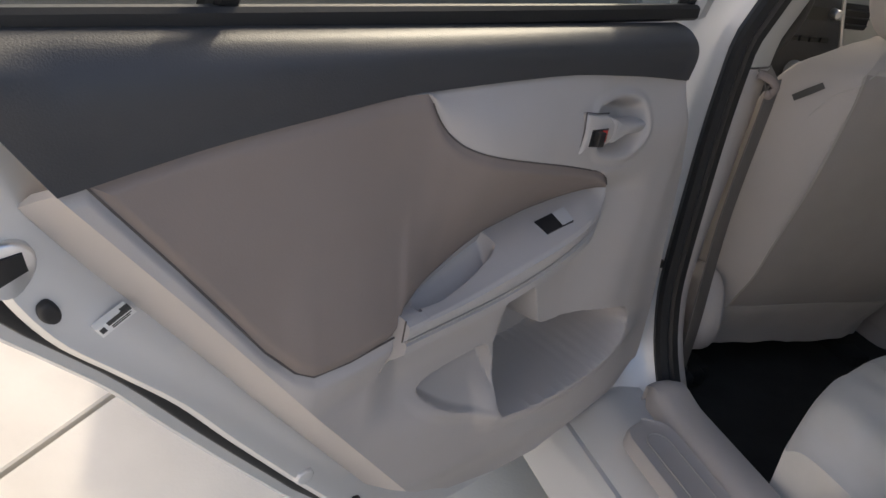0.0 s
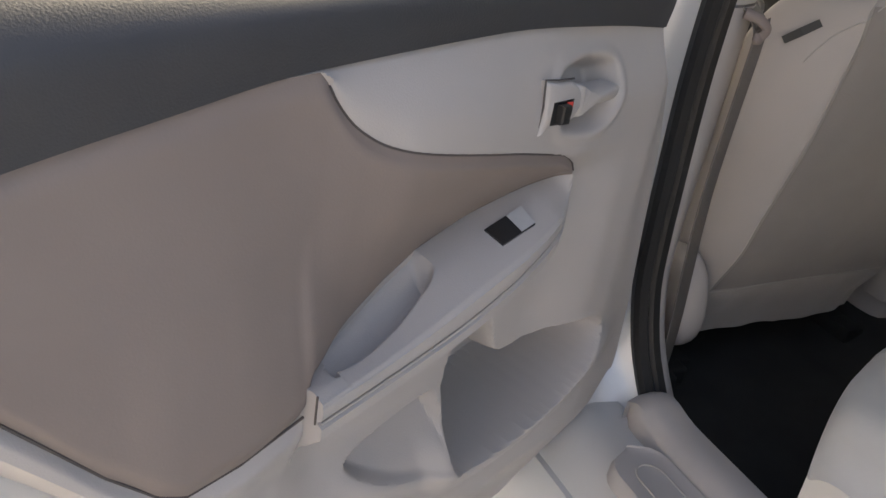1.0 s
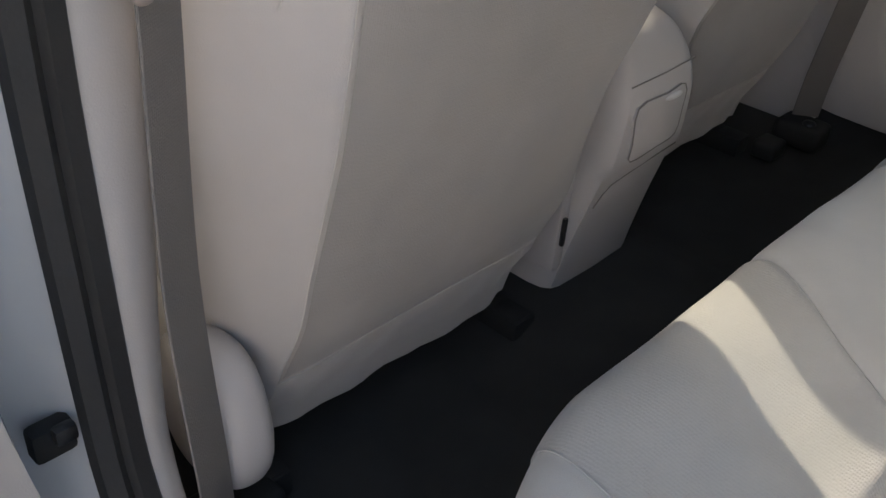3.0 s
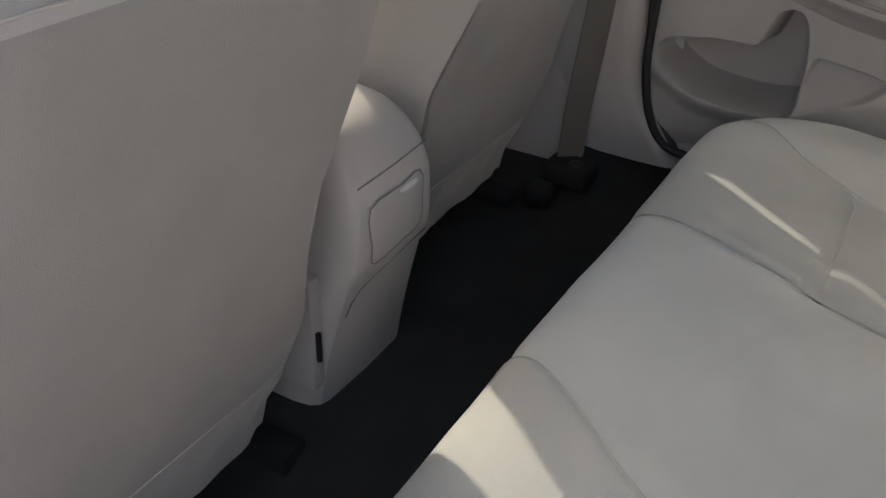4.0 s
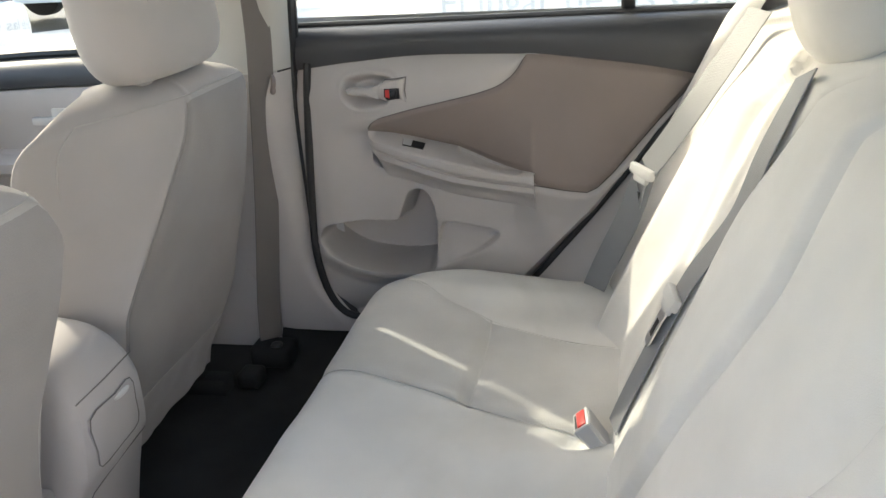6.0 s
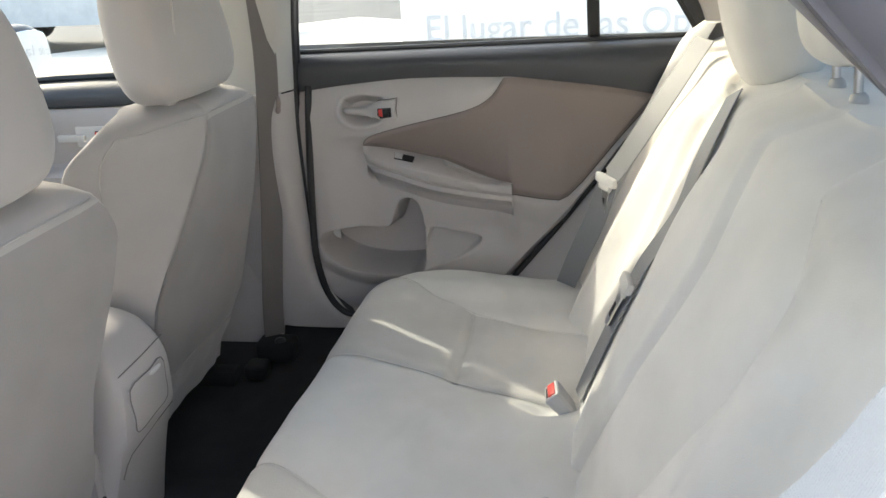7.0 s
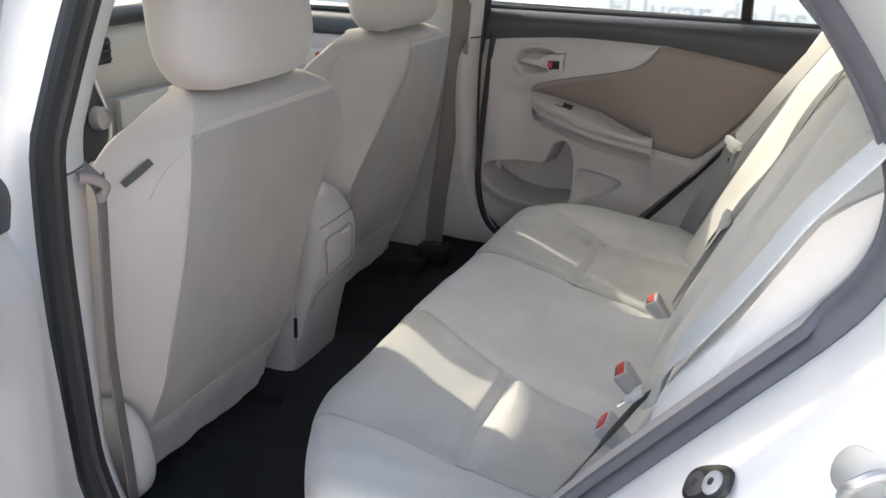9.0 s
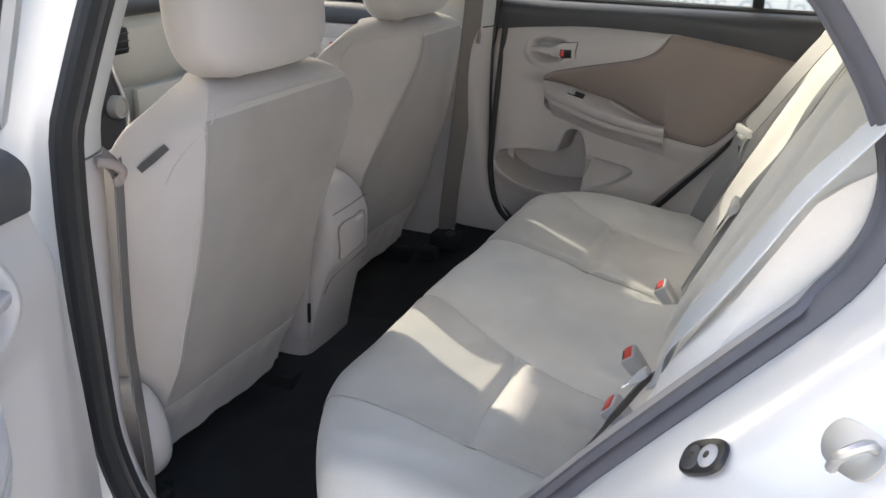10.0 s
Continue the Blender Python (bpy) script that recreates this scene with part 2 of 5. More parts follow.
# ---------------------------------------------------------------- ground and surroundings
def build_surroundings():
    bm = bmesh.new()
    bmesh.ops.create_grid(bm, x_segments=2, y_segments=2, size=400)
    bm.transform(Matrix.Translation((0, 0, -0.05)))
    ground = part("ground", bm, M_ASPHALT, None, "grey asphalt yard reaching to the horizon", smooth=False)
    tagged(ground, "", "ground", "", "structure")
    pad = thing("pavement", "pale concrete slabs with narrow joints under the car", "pavement", "structure")
    # slabs with recessed joints, one of them crossing under the open door
    turn = Matrix.Translation((-1.697, 0.328, 0)) @ Matrix.Rotation(radians(48.4), 4, "Z")
    for i in range(-3, 4):
        for j in range(-3, 3):
            bm = box(3.0 * i + 1.2, 3.0 * j + 1.5, -0.04, 2.988, 2.988, 0.08, 0.004, 1)
            part("slab", bm, M_CONCRETE, pad, smooth=False, m=turn)

    # Unseen wall added beside the car to bounce sunlight into the open door.
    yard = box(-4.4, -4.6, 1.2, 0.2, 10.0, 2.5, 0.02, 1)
    bounce_wall = part("wall_bounce", yard, M_STUCCO, None, "unseen pale stucco wall added to bounce light into the cabin", smooth=False)
    tagged(bounce_wall, "", "wall", "", "structure")


build_surroundings()

# ---------------------------------------------------------------- the rear doors
HINGE = Vector((-0.860, 0.069, 0.7))
# Swing of the open door, also scaled and leaned to fit the camera's view.
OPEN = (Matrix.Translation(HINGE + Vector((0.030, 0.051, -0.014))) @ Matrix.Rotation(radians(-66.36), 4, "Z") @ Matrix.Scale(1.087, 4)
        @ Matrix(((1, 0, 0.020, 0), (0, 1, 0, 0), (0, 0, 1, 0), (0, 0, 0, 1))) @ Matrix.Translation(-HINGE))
# outlines on a rear door's inner face: u back from the hinge, v up
TOP = [(-0.04, 0.880), (-0.012, 0.884), (0.121, 0.900), (0.26, 0.909), (0.438, 0.906), (0.537, 0.895), (0.632, 0.882), (0.749, 0.859)]
LOW = [(-0.026, 0.472), (-0.012, 0.429), (0.003, 0.405), (0.042, 0.379), (0.098, 0.362), (0.174, 0.360), (0.265, 0.372), (0.336, 0.409), (0.364, 0.430), (0.513, 0.595), (0.647, 0.747), (0.749, 0.859)]
WING = [(0.137, 0.776), (0.143, 0.786), (0.158, 0.796), (0.180, 0.802), (0.230, 0.815), (0.283, 0.827), (0.345, 0.841), (0.380, 0.852), (0.404, 0.867), (0.418, 0.883), (0.429, 0.902)]
FAB_LOW = [(0.137, 0.774), (0.150, 0.771), (0.180, 0.766), (0.210, 0.759), (0.250, 0.748), (0.300, 0.737), (0.330, 0.724), (0.360, 0.711), (0.390, 0.702), (0.418, 0.697), (0.438, 0.696), (0.4445, 0.674),
           (0.480, 0.669), (0.500, 0.666), (0.538, 0.662), (0.556, 0.670), (0.583, 0.695), (0.659, 0.785), (0.728, 0.863)]
# how far the insert stands in along its lower and its upper edge
INS_LOW = [(0.137, 0.030), (0.150, 0.020), (0.180, 0.012), (0.210, 0.006), (0.250, 0.0), (0.330, 0.002), (0.380, 0.010), (0.420, 0.022), (0.460, 0.034), (0.500, 0.043), (0.540, 0.045), (0.580, 0.036), (0.660, 0.022), (0.730, 0.014)]
INS_UP = [(0.137, 0.029), (0.170, 0.030), (0.220, 0.034), (0.300, 0.038), (0.350, 0.037), (0.400, 0.027), (0.430, 0.020), (0.460, 0.017), (0.520, 0.015), (0.750, 0.012)]
EASE_LOW = [(0.137, 0.774), (0.180, 0.766), (0.250, 0.748), (0.300, 0.737), (0.360, 0.711), (0.400, 0.700), (0.440, 0.688), (0.480, 0.675), (0.538, 0.662), (0.583, 0.695), (0.728, 0.863)]
EASE_UP = [(0.137, 0.776), (0.180, 0.798), (0.283, 0.825), (0.345, 0.839), (0.400, 0.858), (0.460, 0.880), (0.537, 0.894), (0.632, 0.881), (0.749, 0.859)]
# armrest: (u, v, w) tables of its lip and of the groove below it; its back edge is the insert's lower edge
LIP_V = [(0.137, 0.766), (0.143, 0.758), (0.150, 0.753), (0.180, 0.748), (0.210, 0.741), (0.250, 0.731), (0.300, 0.718), (0.350, 0.706), (0.400, 0.697), (0.445, 0.692)]
LIP_W = [(0.137, 0.030), (0.143, 0.034), (0.150, 0.039), (0.180, 0.052), (0.210, 0.058), (0.250, 0.061), (0.445, 0.061)]
GROOVE_V = [(0.137, 0.760), (0.143, 0.746), (0.150, 0.739), (0.180, 0.733), (0.210, 0.725), (0.250, 0.712), (0.300, 0.698), (0.350, 0.689), (0.400, 0.682), (0.445, 0.676)]


def in_poly(u, v, poly):
    c = False
    j = len(poly) - 1
    for i in range(len(poly)):
        (a, b), (d, e) = poly[i], poly[j]
        if (b > v) != (e > v) and u < (d - a) * (v - b) / (e - b) + a:
            c = not c
        j = i
    return c


def poly_depth(u, v, poly):
    """Signed distance to a closed outline, positive inside."""
    best = 9.0
    j = len(poly) - 1
    for i in range(len(poly)):
        (a, b), (d, e) = poly[i], poly[j]
        l2 = (d - a) ** 2 + (e - b) ** 2
        t = max(0.0, min(1.0, ((u - a) * (d - a) + (v - b) * (e - b)) / l2)) if l2 else 0
        best = min(best, math.hypot(u - a - t * (d - a), v - b - t * (e - b)))
        j = i
    return best if in_poly(u, v, poly) else -best


def outline(pts, n=4):
    return [(p.x, p.y) for p in spline([(a, b, 0) for a, b in pts], n, True)]


POCKET = outline([(0.010, 0.562), (0.027, 0.537), (0.079, 0.511), (0.143, 0.499), (0.195, 0.497), (0.249, 0.506), (0.257, 0.546), (0.254, 0.590), (0.248, 0.628),
                  (0.236, 0.652), (0.219, 0.658), (0.202, 0.650), (0.190, 0.622), (0.178, 0.597), (0.150, 0.594), (0.115, 0.596), (0.068, 0.594), (0.026, 0.586)])
SCOOP = outline([(0.252, 0.510), (0.290, 0.519), (0.330, 0.535), (0.360, 0.553), (0.376, 0.569), (0.366, 0.579), (0.342, 0.585), (0.310, 0.590), (0.277, 0.594), (0.264, 0.590), (0.256, 0.564), (0.252, 0.535)])
BOWL = outline([(0.188, 0.871), (0.164, 0.877), (0.138, 0.879), (0.113, 0.875), (0.099, 0.868), (0.094, 0.853), (0.095, 0.839), (0.102, 0.827), (0.117, 0.817), (0.137, 0.814), (0.160, 0.817), (0.181, 0.825), (0.190, 0.850)])


def top_edge(u):
    """Upper edge of the insert: below the wing in front, below the dark band behind."""
    return curve(WING, u) if u < 0.43 else curve(TOP, u) - 0.001


def insert_w(u, v):
    """The padded insert: scooped in above the armrest, standing out behind it."""
    lo, hi = curve(EASE_LOW, u), curve(EASE_UP, u)
    f = min(1.0, max(0.0, (v - lo) / max(hi - lo, 0.002)))
    f = 0.5 * f + 0.5 * f * f * (3 - 2 * f)
    a, b = curve(INS_LOW, u), curve(INS_UP, u)
    swell = curve([(0.37, 0.0), (0.40, 0.003), (0.4445, 0.012), (0.49, 0.007), (0.57, 0.0)], u) * sm(0.110, 0.0, v - lerp(FAB_LOW, u))
    return a + (b - a) * f + swell


def low_w(u, v):
    """The lining in front of and below the insert."""
    w = 0.034 - 0.020 * sm(0.83, 0.90, v)
    w -= 0.019 * sm(0.05, 0.15, u) * sm(0.46, 0.40, u) * sm(0.53, 0.60, v) * sm(0.80, 0.76, v)
    if u > 0.40:
        edge = insert_w(u, lerp(FAB_LOW, u))
        d = lerp(FAB_LOW, u) - v
        w += (edge + 0.003 - w) * sm(0.44, 0.58, u) * 0.9
        w += max(0.0, edge + 0.004 - w) * sm(0.060, 0.008, d) * sm(0.40, 0.44, u)
        w -= 0.006 * sm(0.014, 0.0, d) * sm(0.44, 0.45, u)
    w -= 0.006 * sm(0.50, 0.40, v) + 0.008 * sm(0.02, -0.03, u) + 0.02 * sm(0.44, 0.37, v)
    return w


def w_base(u, v):
    """How far the door lining stands in from the belt plane."""
    w = low_w(u, v)
    if u > 0.137 and v >= lerp(FAB_LOW, u):
        hi = top_edge(u)
        if v <= hi:
            return insert_w(u, v) - 0.009 * sm(-0.001, 0.008, min(v - lerp(FAB_LOW, u), hi - v))
        g = min(1.0, (v - hi) / max(curve(TOP, u) - hi, 0.004))
        b = insert_w(u, hi)
        wing = b + (0.014 - b) * g ** 1.6 + 0.004 * math.sin(math.pi * g)
        w += (wing - w) * sm(0.137, 0.19, u)
    return w


def lining_w(u, v, back=0.0):
    """The lining with its hollows; back moves the pocket's front end rearwards."""
    w = w_base(u, v)
    d = poly_depth(u - back * sm(0.14, 0.02, u), v, POCKET)
    if d > -0.04:
        w += 0.012 * sm(-0.035, -0.004, d) * sm(0.57, 0.52, v)
        w += (-0.075 - w) * sm(-0.001, 0.012, d)
    d = poly_depth(u, v, SCOOP)
    if d > -0.02:
        w += 0.004 * sm(-0.02, -0.002, d) * sm(0.58, 0.54, v) - 0.020 * sm(0.0, 0.007, d) * sm(0.49, 0.58, v)
    d = poly_depth(u, v, BOWL)
    if d > -0.012:
        w += 0.003 * sm(-0.012, -0.002, d) - 0.032 * sm(-0.002, 0.020, d)
    # hidden behind the armrest
    if 0.14 < u < 0.442:
        w -= 0.035 * sm(0.004, -0.006, v - lerp(FAB_LOW, u)) * sm(-0.040, -0.025, v - curve(GROOVE_V, u))
    return w


def columns(u0, u1, lo, hi, nu, nv, wf, lift=0.0, pad=0.0, skirt=0.012):
    """A curved sheet between two edge curves, over the door's face, with its rim turned back."""
    rows = []
    for u in steps(u0, u1, nu):
        a, b = lerp(lo, u), lerp(hi, u)
        b = max(b, a + 0.0005)
        r = [(u, a, wf(u, a) - skirt)]
        for k in range(nv + 1):
            v = a + (b - a) * k / nv
            e = min(v - a, b - v, (u - u0) * 1.5 + 0.001, (u1 - u) * 1.5 + 0.001)
            r.append((u, v, wf(u, v) + (lift * sm(0.0, pad, e) if pad else lift)))
        r.append((u, b, wf(u, b) - skirt))
        rows.append(r)
    first = [(p[0], p[1], p[2] - skirt) for p in rows[0]]
    last = [(p[0], p[1], p[2] - skirt) for p in rows[-1]]
    return [first] + rows + [last]


CUP_EDGE = [(0.300, 0.36), (0.315, 0.50), (0.330, 0.56), (0.360, 0.66), (0.390, 0.70), (0.410, 0.64), (0.425, 0.50)]


def arm_form(u, f):
    """Height and reach of the armrest's upper face, f from its back edge to its lip."""
    b, wb = lerp(FAB_LOW, u), curve(INS_LOW, u)
    if u > 0.418:
        b, wb = 0.697, lerp([(0.418, 0.033), (0.445, 0.046)], u)
    e, we = curve(LIP_V, u), curve(LIP_W, u)
    crown = 0.0022 * math.sin(math.pi * min(1.0, f)) * sm(0.137, 0.18, u)
    return b + (e - b) * f + crown, wb + (we - wb) * f


def build_door(side, opened):
    """A rear door. side: -1 left, 1 right. opened: swung out on its hinge, scaled up to fit the camera's view."""
    label = ("silver rear car door standing wide open with grey lining" if opened
             else "closed rear car door with grey lining and taupe insert")
    door = thing("car_door", label, "car door", group="rear doors")
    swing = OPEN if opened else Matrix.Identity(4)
    out = (swing.to_3x3() @ Vector((side, 0, 0))).normalized()

    def P(u, v, w):
        return swing @ Vector((side * (0.72 - w), -u, v))

    def put(name, rows, mat, parent=door, label="", wrap=False, cap=False, smooth=True):
        return part(name, grid([[P(*p) for p in r] for r in rows], wrap, cap), mat, parent, label, smooth)

    def line(name, pts, r, mat, parent, lift=0.0, wf=w_base):
        return part(name, sweep([P(u, v, wf(u, v) + lift) for u, v in pts], circle(r, 6), up=out), mat, parent)

    def piece(name, pts, w0, thick, mat, parent, bevel=0.002, label="", sharp=38):
        cu = sum(p[0] for p in pts) / len(pts)
        cv = sum(p[1] for p in pts) / len(pts)
        rows = []
        for f, h in ((0, -0.004), (0, thick - bevel), (bevel * 0.4, thick - bevel * 0.3), (bevel, thick)):
            r = []
            for u, v in pts:
                k = 1 - f / (math.hypot(u - cu, v - cv) or 1)
                r.append((cu + (u - cu) * k, cv + (v - cv) * k, w0 + h))
            rows.append(r)
        return part(name, grid([[P(*p) for p in r] for r in rows], True, True), mat, parent, label, sharp=sharp)

    rows = columns(-0.03, 0.748, LOW, TOP, 340, 250, lambda u, v: lining_w(u, v, 0.0 if opened else 0.016))
    for r in rows:
        u, v, w = r[1]
        drop = sm(0.25, 0.36, u)
        r[0] = (u + 0.004 * drop, v - 0.010 * drop, w - 0.018)
        r.insert(0, (u + 0.012 * drop, v - 0.030 * drop, -0.036))
    if not opened:
        rows = [[(u, v, w - 0.022 * sm(0.035, -0.035, u)) for u, v, w in r] for r in rows]
    else:
        # the front edge leans back towards the belt line
        front = [(0.40, -0.062), (0.48, -0.066), (0.575, -0.058), (0.771, -0.024), (0.89, 0.011)]
        rows = [[(u if u > 0.012 else 0.012 + (u - 0.012) * (0.012 - lerp(front, v)) / 0.042, v, w) for u, v, w in r] for r in rows]
    lining = put("door_lining", rows, M_TRIM, label="light grey moulded plastic lining")
    # dark upper band with a rolled top
    rows = []
    for u in steps(0.010 if opened else -0.032, 0.806, 70):
        t = curve(TOP, u) + (max(0.0, u - 0.749) * 1.3)
        belt = 0.9455 + 0.021 * u if opened else 0.958 + 0.010 * u
        end = sm(0.03, -0.032, u) * 0.020
        r = [(u, t, 0.002)]
        w1 = 0.019
        for k in range(15):
            f = k / 14
            v = t + (belt - t) * math.sin(f * math.pi / 2) ** 0.85
            w = w1 + 0.004 * math.sin(math.pi * min(1, f * 1.6)) - (0.020 + w1) * (1 - math.cos(f * math.pi / 2)) ** 1.8 - end * 0.4
            r.append((u, v, w))
        r.append((u, belt - 0.006, -0.03))
        rows.append(r)
    put("upper_band", rows, M_TRIM_DARK, label="charcoal plastic window sill band")
    # taupe insert with its seams
    up = [(u, top_edge(u)) for u in steps(0.137, 0.728, 120)]
    put("insert", columns(0.138, 0.728, FAB_LOW, up, 180, 44, lambda u, v: insert_w(u, v) - 0.0005, 0.005, 0.012), M_VINYL, label="taupe vinyl padded insert")
    line("insert_seam", [(u, curve(WING, u)) for u in steps(0.138, 0.426, 60)], 0.0009, M_SEAM, door, 0.0, insert_w)
    line("insert_seam", [(u, v - 0.001) for u, v in FAB_LOW if u > 0.443], 0.0011, M_SEAM, door, 0.001, lining_w)
    part("insert_seam", sweep([P(0.4448, 0.697 - 0.023 * k, 0.0555) for k in steps(0, 1, 6)], circle(0.0010, 6), up=out), M_SEAM, door)
    line("band_seam", [(u, curve(TOP, u) - 0.0005) for u in steps(0.012, 0.745, 24)], 0.0009, M_SEAM, door, 0.0, lambda u, v: 0.0155)
    # armrest with a pull cup
    rows = []
    for u in steps(0.1375, 0.4445, 200):
        v, w = arm_form(u, 0.0)
        r = [(u, v, w - 0.010), (u, v, w)]
        for k in range(0, 61):
            f = k / 60
            v, w = arm_form(u, f)
            fc = curve(CUP_EDGE, u)
            deep = sm(fc, fc - 0.10, f) * (0.25 + 0.75 * sm(-0.05, 0.7 * fc, f)) * sm(0.300, 0.308, u) * sm(0.424, 0.412, u)
            edge = sm(0.90, 1.0, f)
            r.append((u, v - (0.022 - 0.008 * sm(0.33, 0.42, u)) * deep - 0.0015 * edge, w + 0.001 * sm(0.8, 0.95, f) - 0.001 * edge))
        g, wl = curve(GROOVE_V, u), curve(LIP_W, u)
        e = curve(LIP_V, u)
        k = sm(0.1375, 0.17, u)
        base = low_w(u, g - 0.05)
        r += [(u, e - (e - g) * 0.25, wl + 0.0005), (u, e - (e - g) * 0.6, wl + 0.0005), (u, g + 0.003, wl - 0.0005), (u, g + 0.001, wl - 0.004 * k), (u, g - 0.001, wl - 0.004 * k), (u, g - 0.0035, wl + 0.001),
              (u, g - 0.009 * k - 0.004, wl + 0.0005), (u, g - 0.013 * k - 0.005, wl - 0.005), (u, g - 0.018 * k - 0.006, base + (wl - base) * 0.62), (u, g - 0.024 * k - 0.007, base + (wl - base) * 0.32),
              (u, g - 0.032 * k - 0.008, base + (wl - base) * 0.12), (u, g - 0.042 * k - 0.009, base + 0.001), (u, g - 0.048 * k - 0.010, base - 0.010)]
        rows.append(r)
    rows.append([(p[0] + 0.001, p[1], min(p[2], 0.030)) for p in rows[-1]])
    arm = put("armrest", rows, M_TRIM, label="light grey armrest with a pull cup")
    part("arm_groove", sweep([P(u, curve(GROOVE_V, u), curve(LIP_W, u) - 0.0008) for u in steps(0.141, 0.443, 40)], circle(0.0011, 6), up=out), M_SEAM_L, arm)

    def on_arm(u, f):
        v, w = arm_form(u, f)
        return P(u, v, w)

    n = [on_arm(0.243, 0.35), on_arm(0.202, 0.34), on_arm(0.204, 0.72), on_arm(0.242, 0.68)]
    nn = (n[1] - n[0]).cross(n[3] - n[0]).normalized()
    if nn.z < 0:
        nn = -nn
    n = [q + nn * 0.0022 for q in n]
    part("switch_bezel", grid([[q - nn * 0.006 for q in n], n], True, True), M_BLACK, arm, smooth=False)
    key = [n[0].lerp(n[1], 0.57), n[1], n[2], n[3].lerp(n[2], 0.57)]
    kc = sum(key, Vector()) / 4
    key = [kc + (q - kc) * 0.95 for q in key]
    part("switch_key", grid([[q + nn * 0.0005 for q in key], [q + nn * h for q, h in zip(key, (0.0008, 0.0018, 0.0018, 0.0008))]], True, True), M_BUCKLE, arm, "grey window switch key", smooth=False)
    # inner handle with lock
    w0 = w_base(0.18, 0.85)
    bez = [(0.216, 0.871), (0.199, 0.868), (0.182, 0.867), (0.170, 0.861), (0.159, 0.852), (0.161, 0.842), (0.168, 0.833), (0.179, 0.829), (0.199, 0.831), (0.210, 0.831), (0.216, 0.826), (0.212, 0.845)]
    handle = piece("handle_bezel", bez, w0 - 0.003, 0.010, M_TRIM, door, 0.004, "light grey handle bezel", 75)
    line("bezel_gap", [(0.178, 0.868), (0.199, 0.8695), (0.2175, 0.8725), (0.2135, 0.850), (0.2145, 0.838), (0.2175, 0.825)], 0.0009, M_SEAM, handle, 0.004, lambda u, v: w0)
    lev = outline([(0.172, 0.862), (0.159, 0.857), (0.132, 0.853), (0.106, 0.852), (0.103, 0.846), (0.110, 0.841), (0.136, 0.838), (0.158, 0.835), (0.167, 0.834)], 3)
    piece("door_handle", lev, w0 - 0.008, 0.016, M_TRIM, handle, 0.007, "grey pull lever", 75)
    piece("lock_recess", [(0.204, 0.853), (0.176, 0.852), (0.175, 0.838), (0.181, 0.831), (0.204, 0.834)], w0 + 0.0062, 0.0012, M_BLACK, handle, 0.0004)
    piece("lock_knob", [(0.199, 0.851), (0.187, 0.850), (0.187, 0.834), (0.198, 0.835)], w0 + 0.0074, 0.007, M_BLACK, handle)
    piece("lock_mark", [(0.186, 0.851), (0.178, 0.850), (0.178, 0.837), (0.186, 0.835)], w0 + 0.0072, 0.0014, M_RED, handle, 0.0005, "red unlocked mark")
    # round plug in the pull cup
    if opened:
        cv, cw = arm_form(0.385, 0.30)
        ring = [(0.385 + 0.011 * math.cos(a), cv - 0.025 - 0.002 * math.cos(a), cw + 0.007 * math.sin(a)) for a in steps(-2.4, 1.6, 12)]
        part("cup_plug", sweep([P(u, v, w) for u, v, w in ring], circle(0.001, 6), up=out), M_SEAM_L, arm)
    # steel shell round the lining, shut face and outer skin
    edge_in = ([(-0.005, 0.942), (-0.065, 0.792), (-0.101, 0.596), (-0.107, 0.437), (-0.055, 0.360)] if opened else [(-0.050, 0.955), (-0.055, 0.80), (-0.055, 0.60), (-0.045, 0.44), (-0.01, 0.36)]) + [
        (0.047, 0.318), (0.159, 0.298), (0.279, 0.298), (0.369, 0.330), (0.456, 0.412), (0.572, 0.535), (0.633, 0.603), (0.689, 0.655), (0.749, 0.711), (0.792, 0.780), (0.813, 0.867), (0.818, 0.962)]
    edge = spline([(u, v, 0) for u, v in edge_in], 5)
    rows = []
    for grow, w in ((-0.10, -0.055), (-0.075, -0.034), (-0.03, -0.022), (-0.018, -0.022), (-0.012, -0.030), (-0.010, -0.088), (-0.006, -0.104), (0.010, -0.108), (0.022, -0.108), (0.026, -0.113), (0.024, -0.118)):
        r = []
        for i, p in enumerate(edge):
            a, b = edge[max(i - 1, 0)], edge[min(i + 1, len(edge) - 1)]
            t = (b - a).normalized()
            r.append((p.x + t.y * grow, p.y - t.x * grow, w))
        rows.append(r)
    put("door_shell", rows, M_PAINT, label="silver painted steel door frame")
    skin = []
    for f in steps(0, 1, 14):
        r = []
        for p in edge:
            v = 0.965 + (p.y - 0.022 - 0.965) * f
            r.append((0.36 + (p.x - 0.36) * 1.045, v, -0.117 - 0.035 * math.sin(math.pi * min(1, max(0, (v - 0.27) / 0.72)))))
        skin.append(r)
    put("outer_skin", skin, M_PAINT, label="silver painted outer panel")
    seal = spline([(p.x, p.y, 0) for p in edge_e(edge)], 2)
    part("door_seal", sweep([P(p.x, p.y, -0.098) for p in seal], circle(0.0105, 10, 0.007), up=out), M_RUBBER, door, "black rubber lip seal")
    # window frame, divider, seals and glass
    top_fr = [(-0.045, 0.955), (-0.01, 1.10), (0.05, 1.25), (0.13, 1.335), (0.25, 1.37), (0.42, 1.355), (0.58, 1.285), (0.72, 1.14), (0.835, 0.962)]
    fr = spline([(u, v, 0) for u, v in top_fr], 6)

    def lean(v):
        return -0.045 + 0.33 * (v - 0.955)

    frame_mat = M_PAINT if opened else M_TRIM_DARK
    part("window_frame", sweep([P(p.x, p.y, lean(p.y)) for p in fr], rect(0.034, 0.05, 0.008), up=out), frame_mat, door)
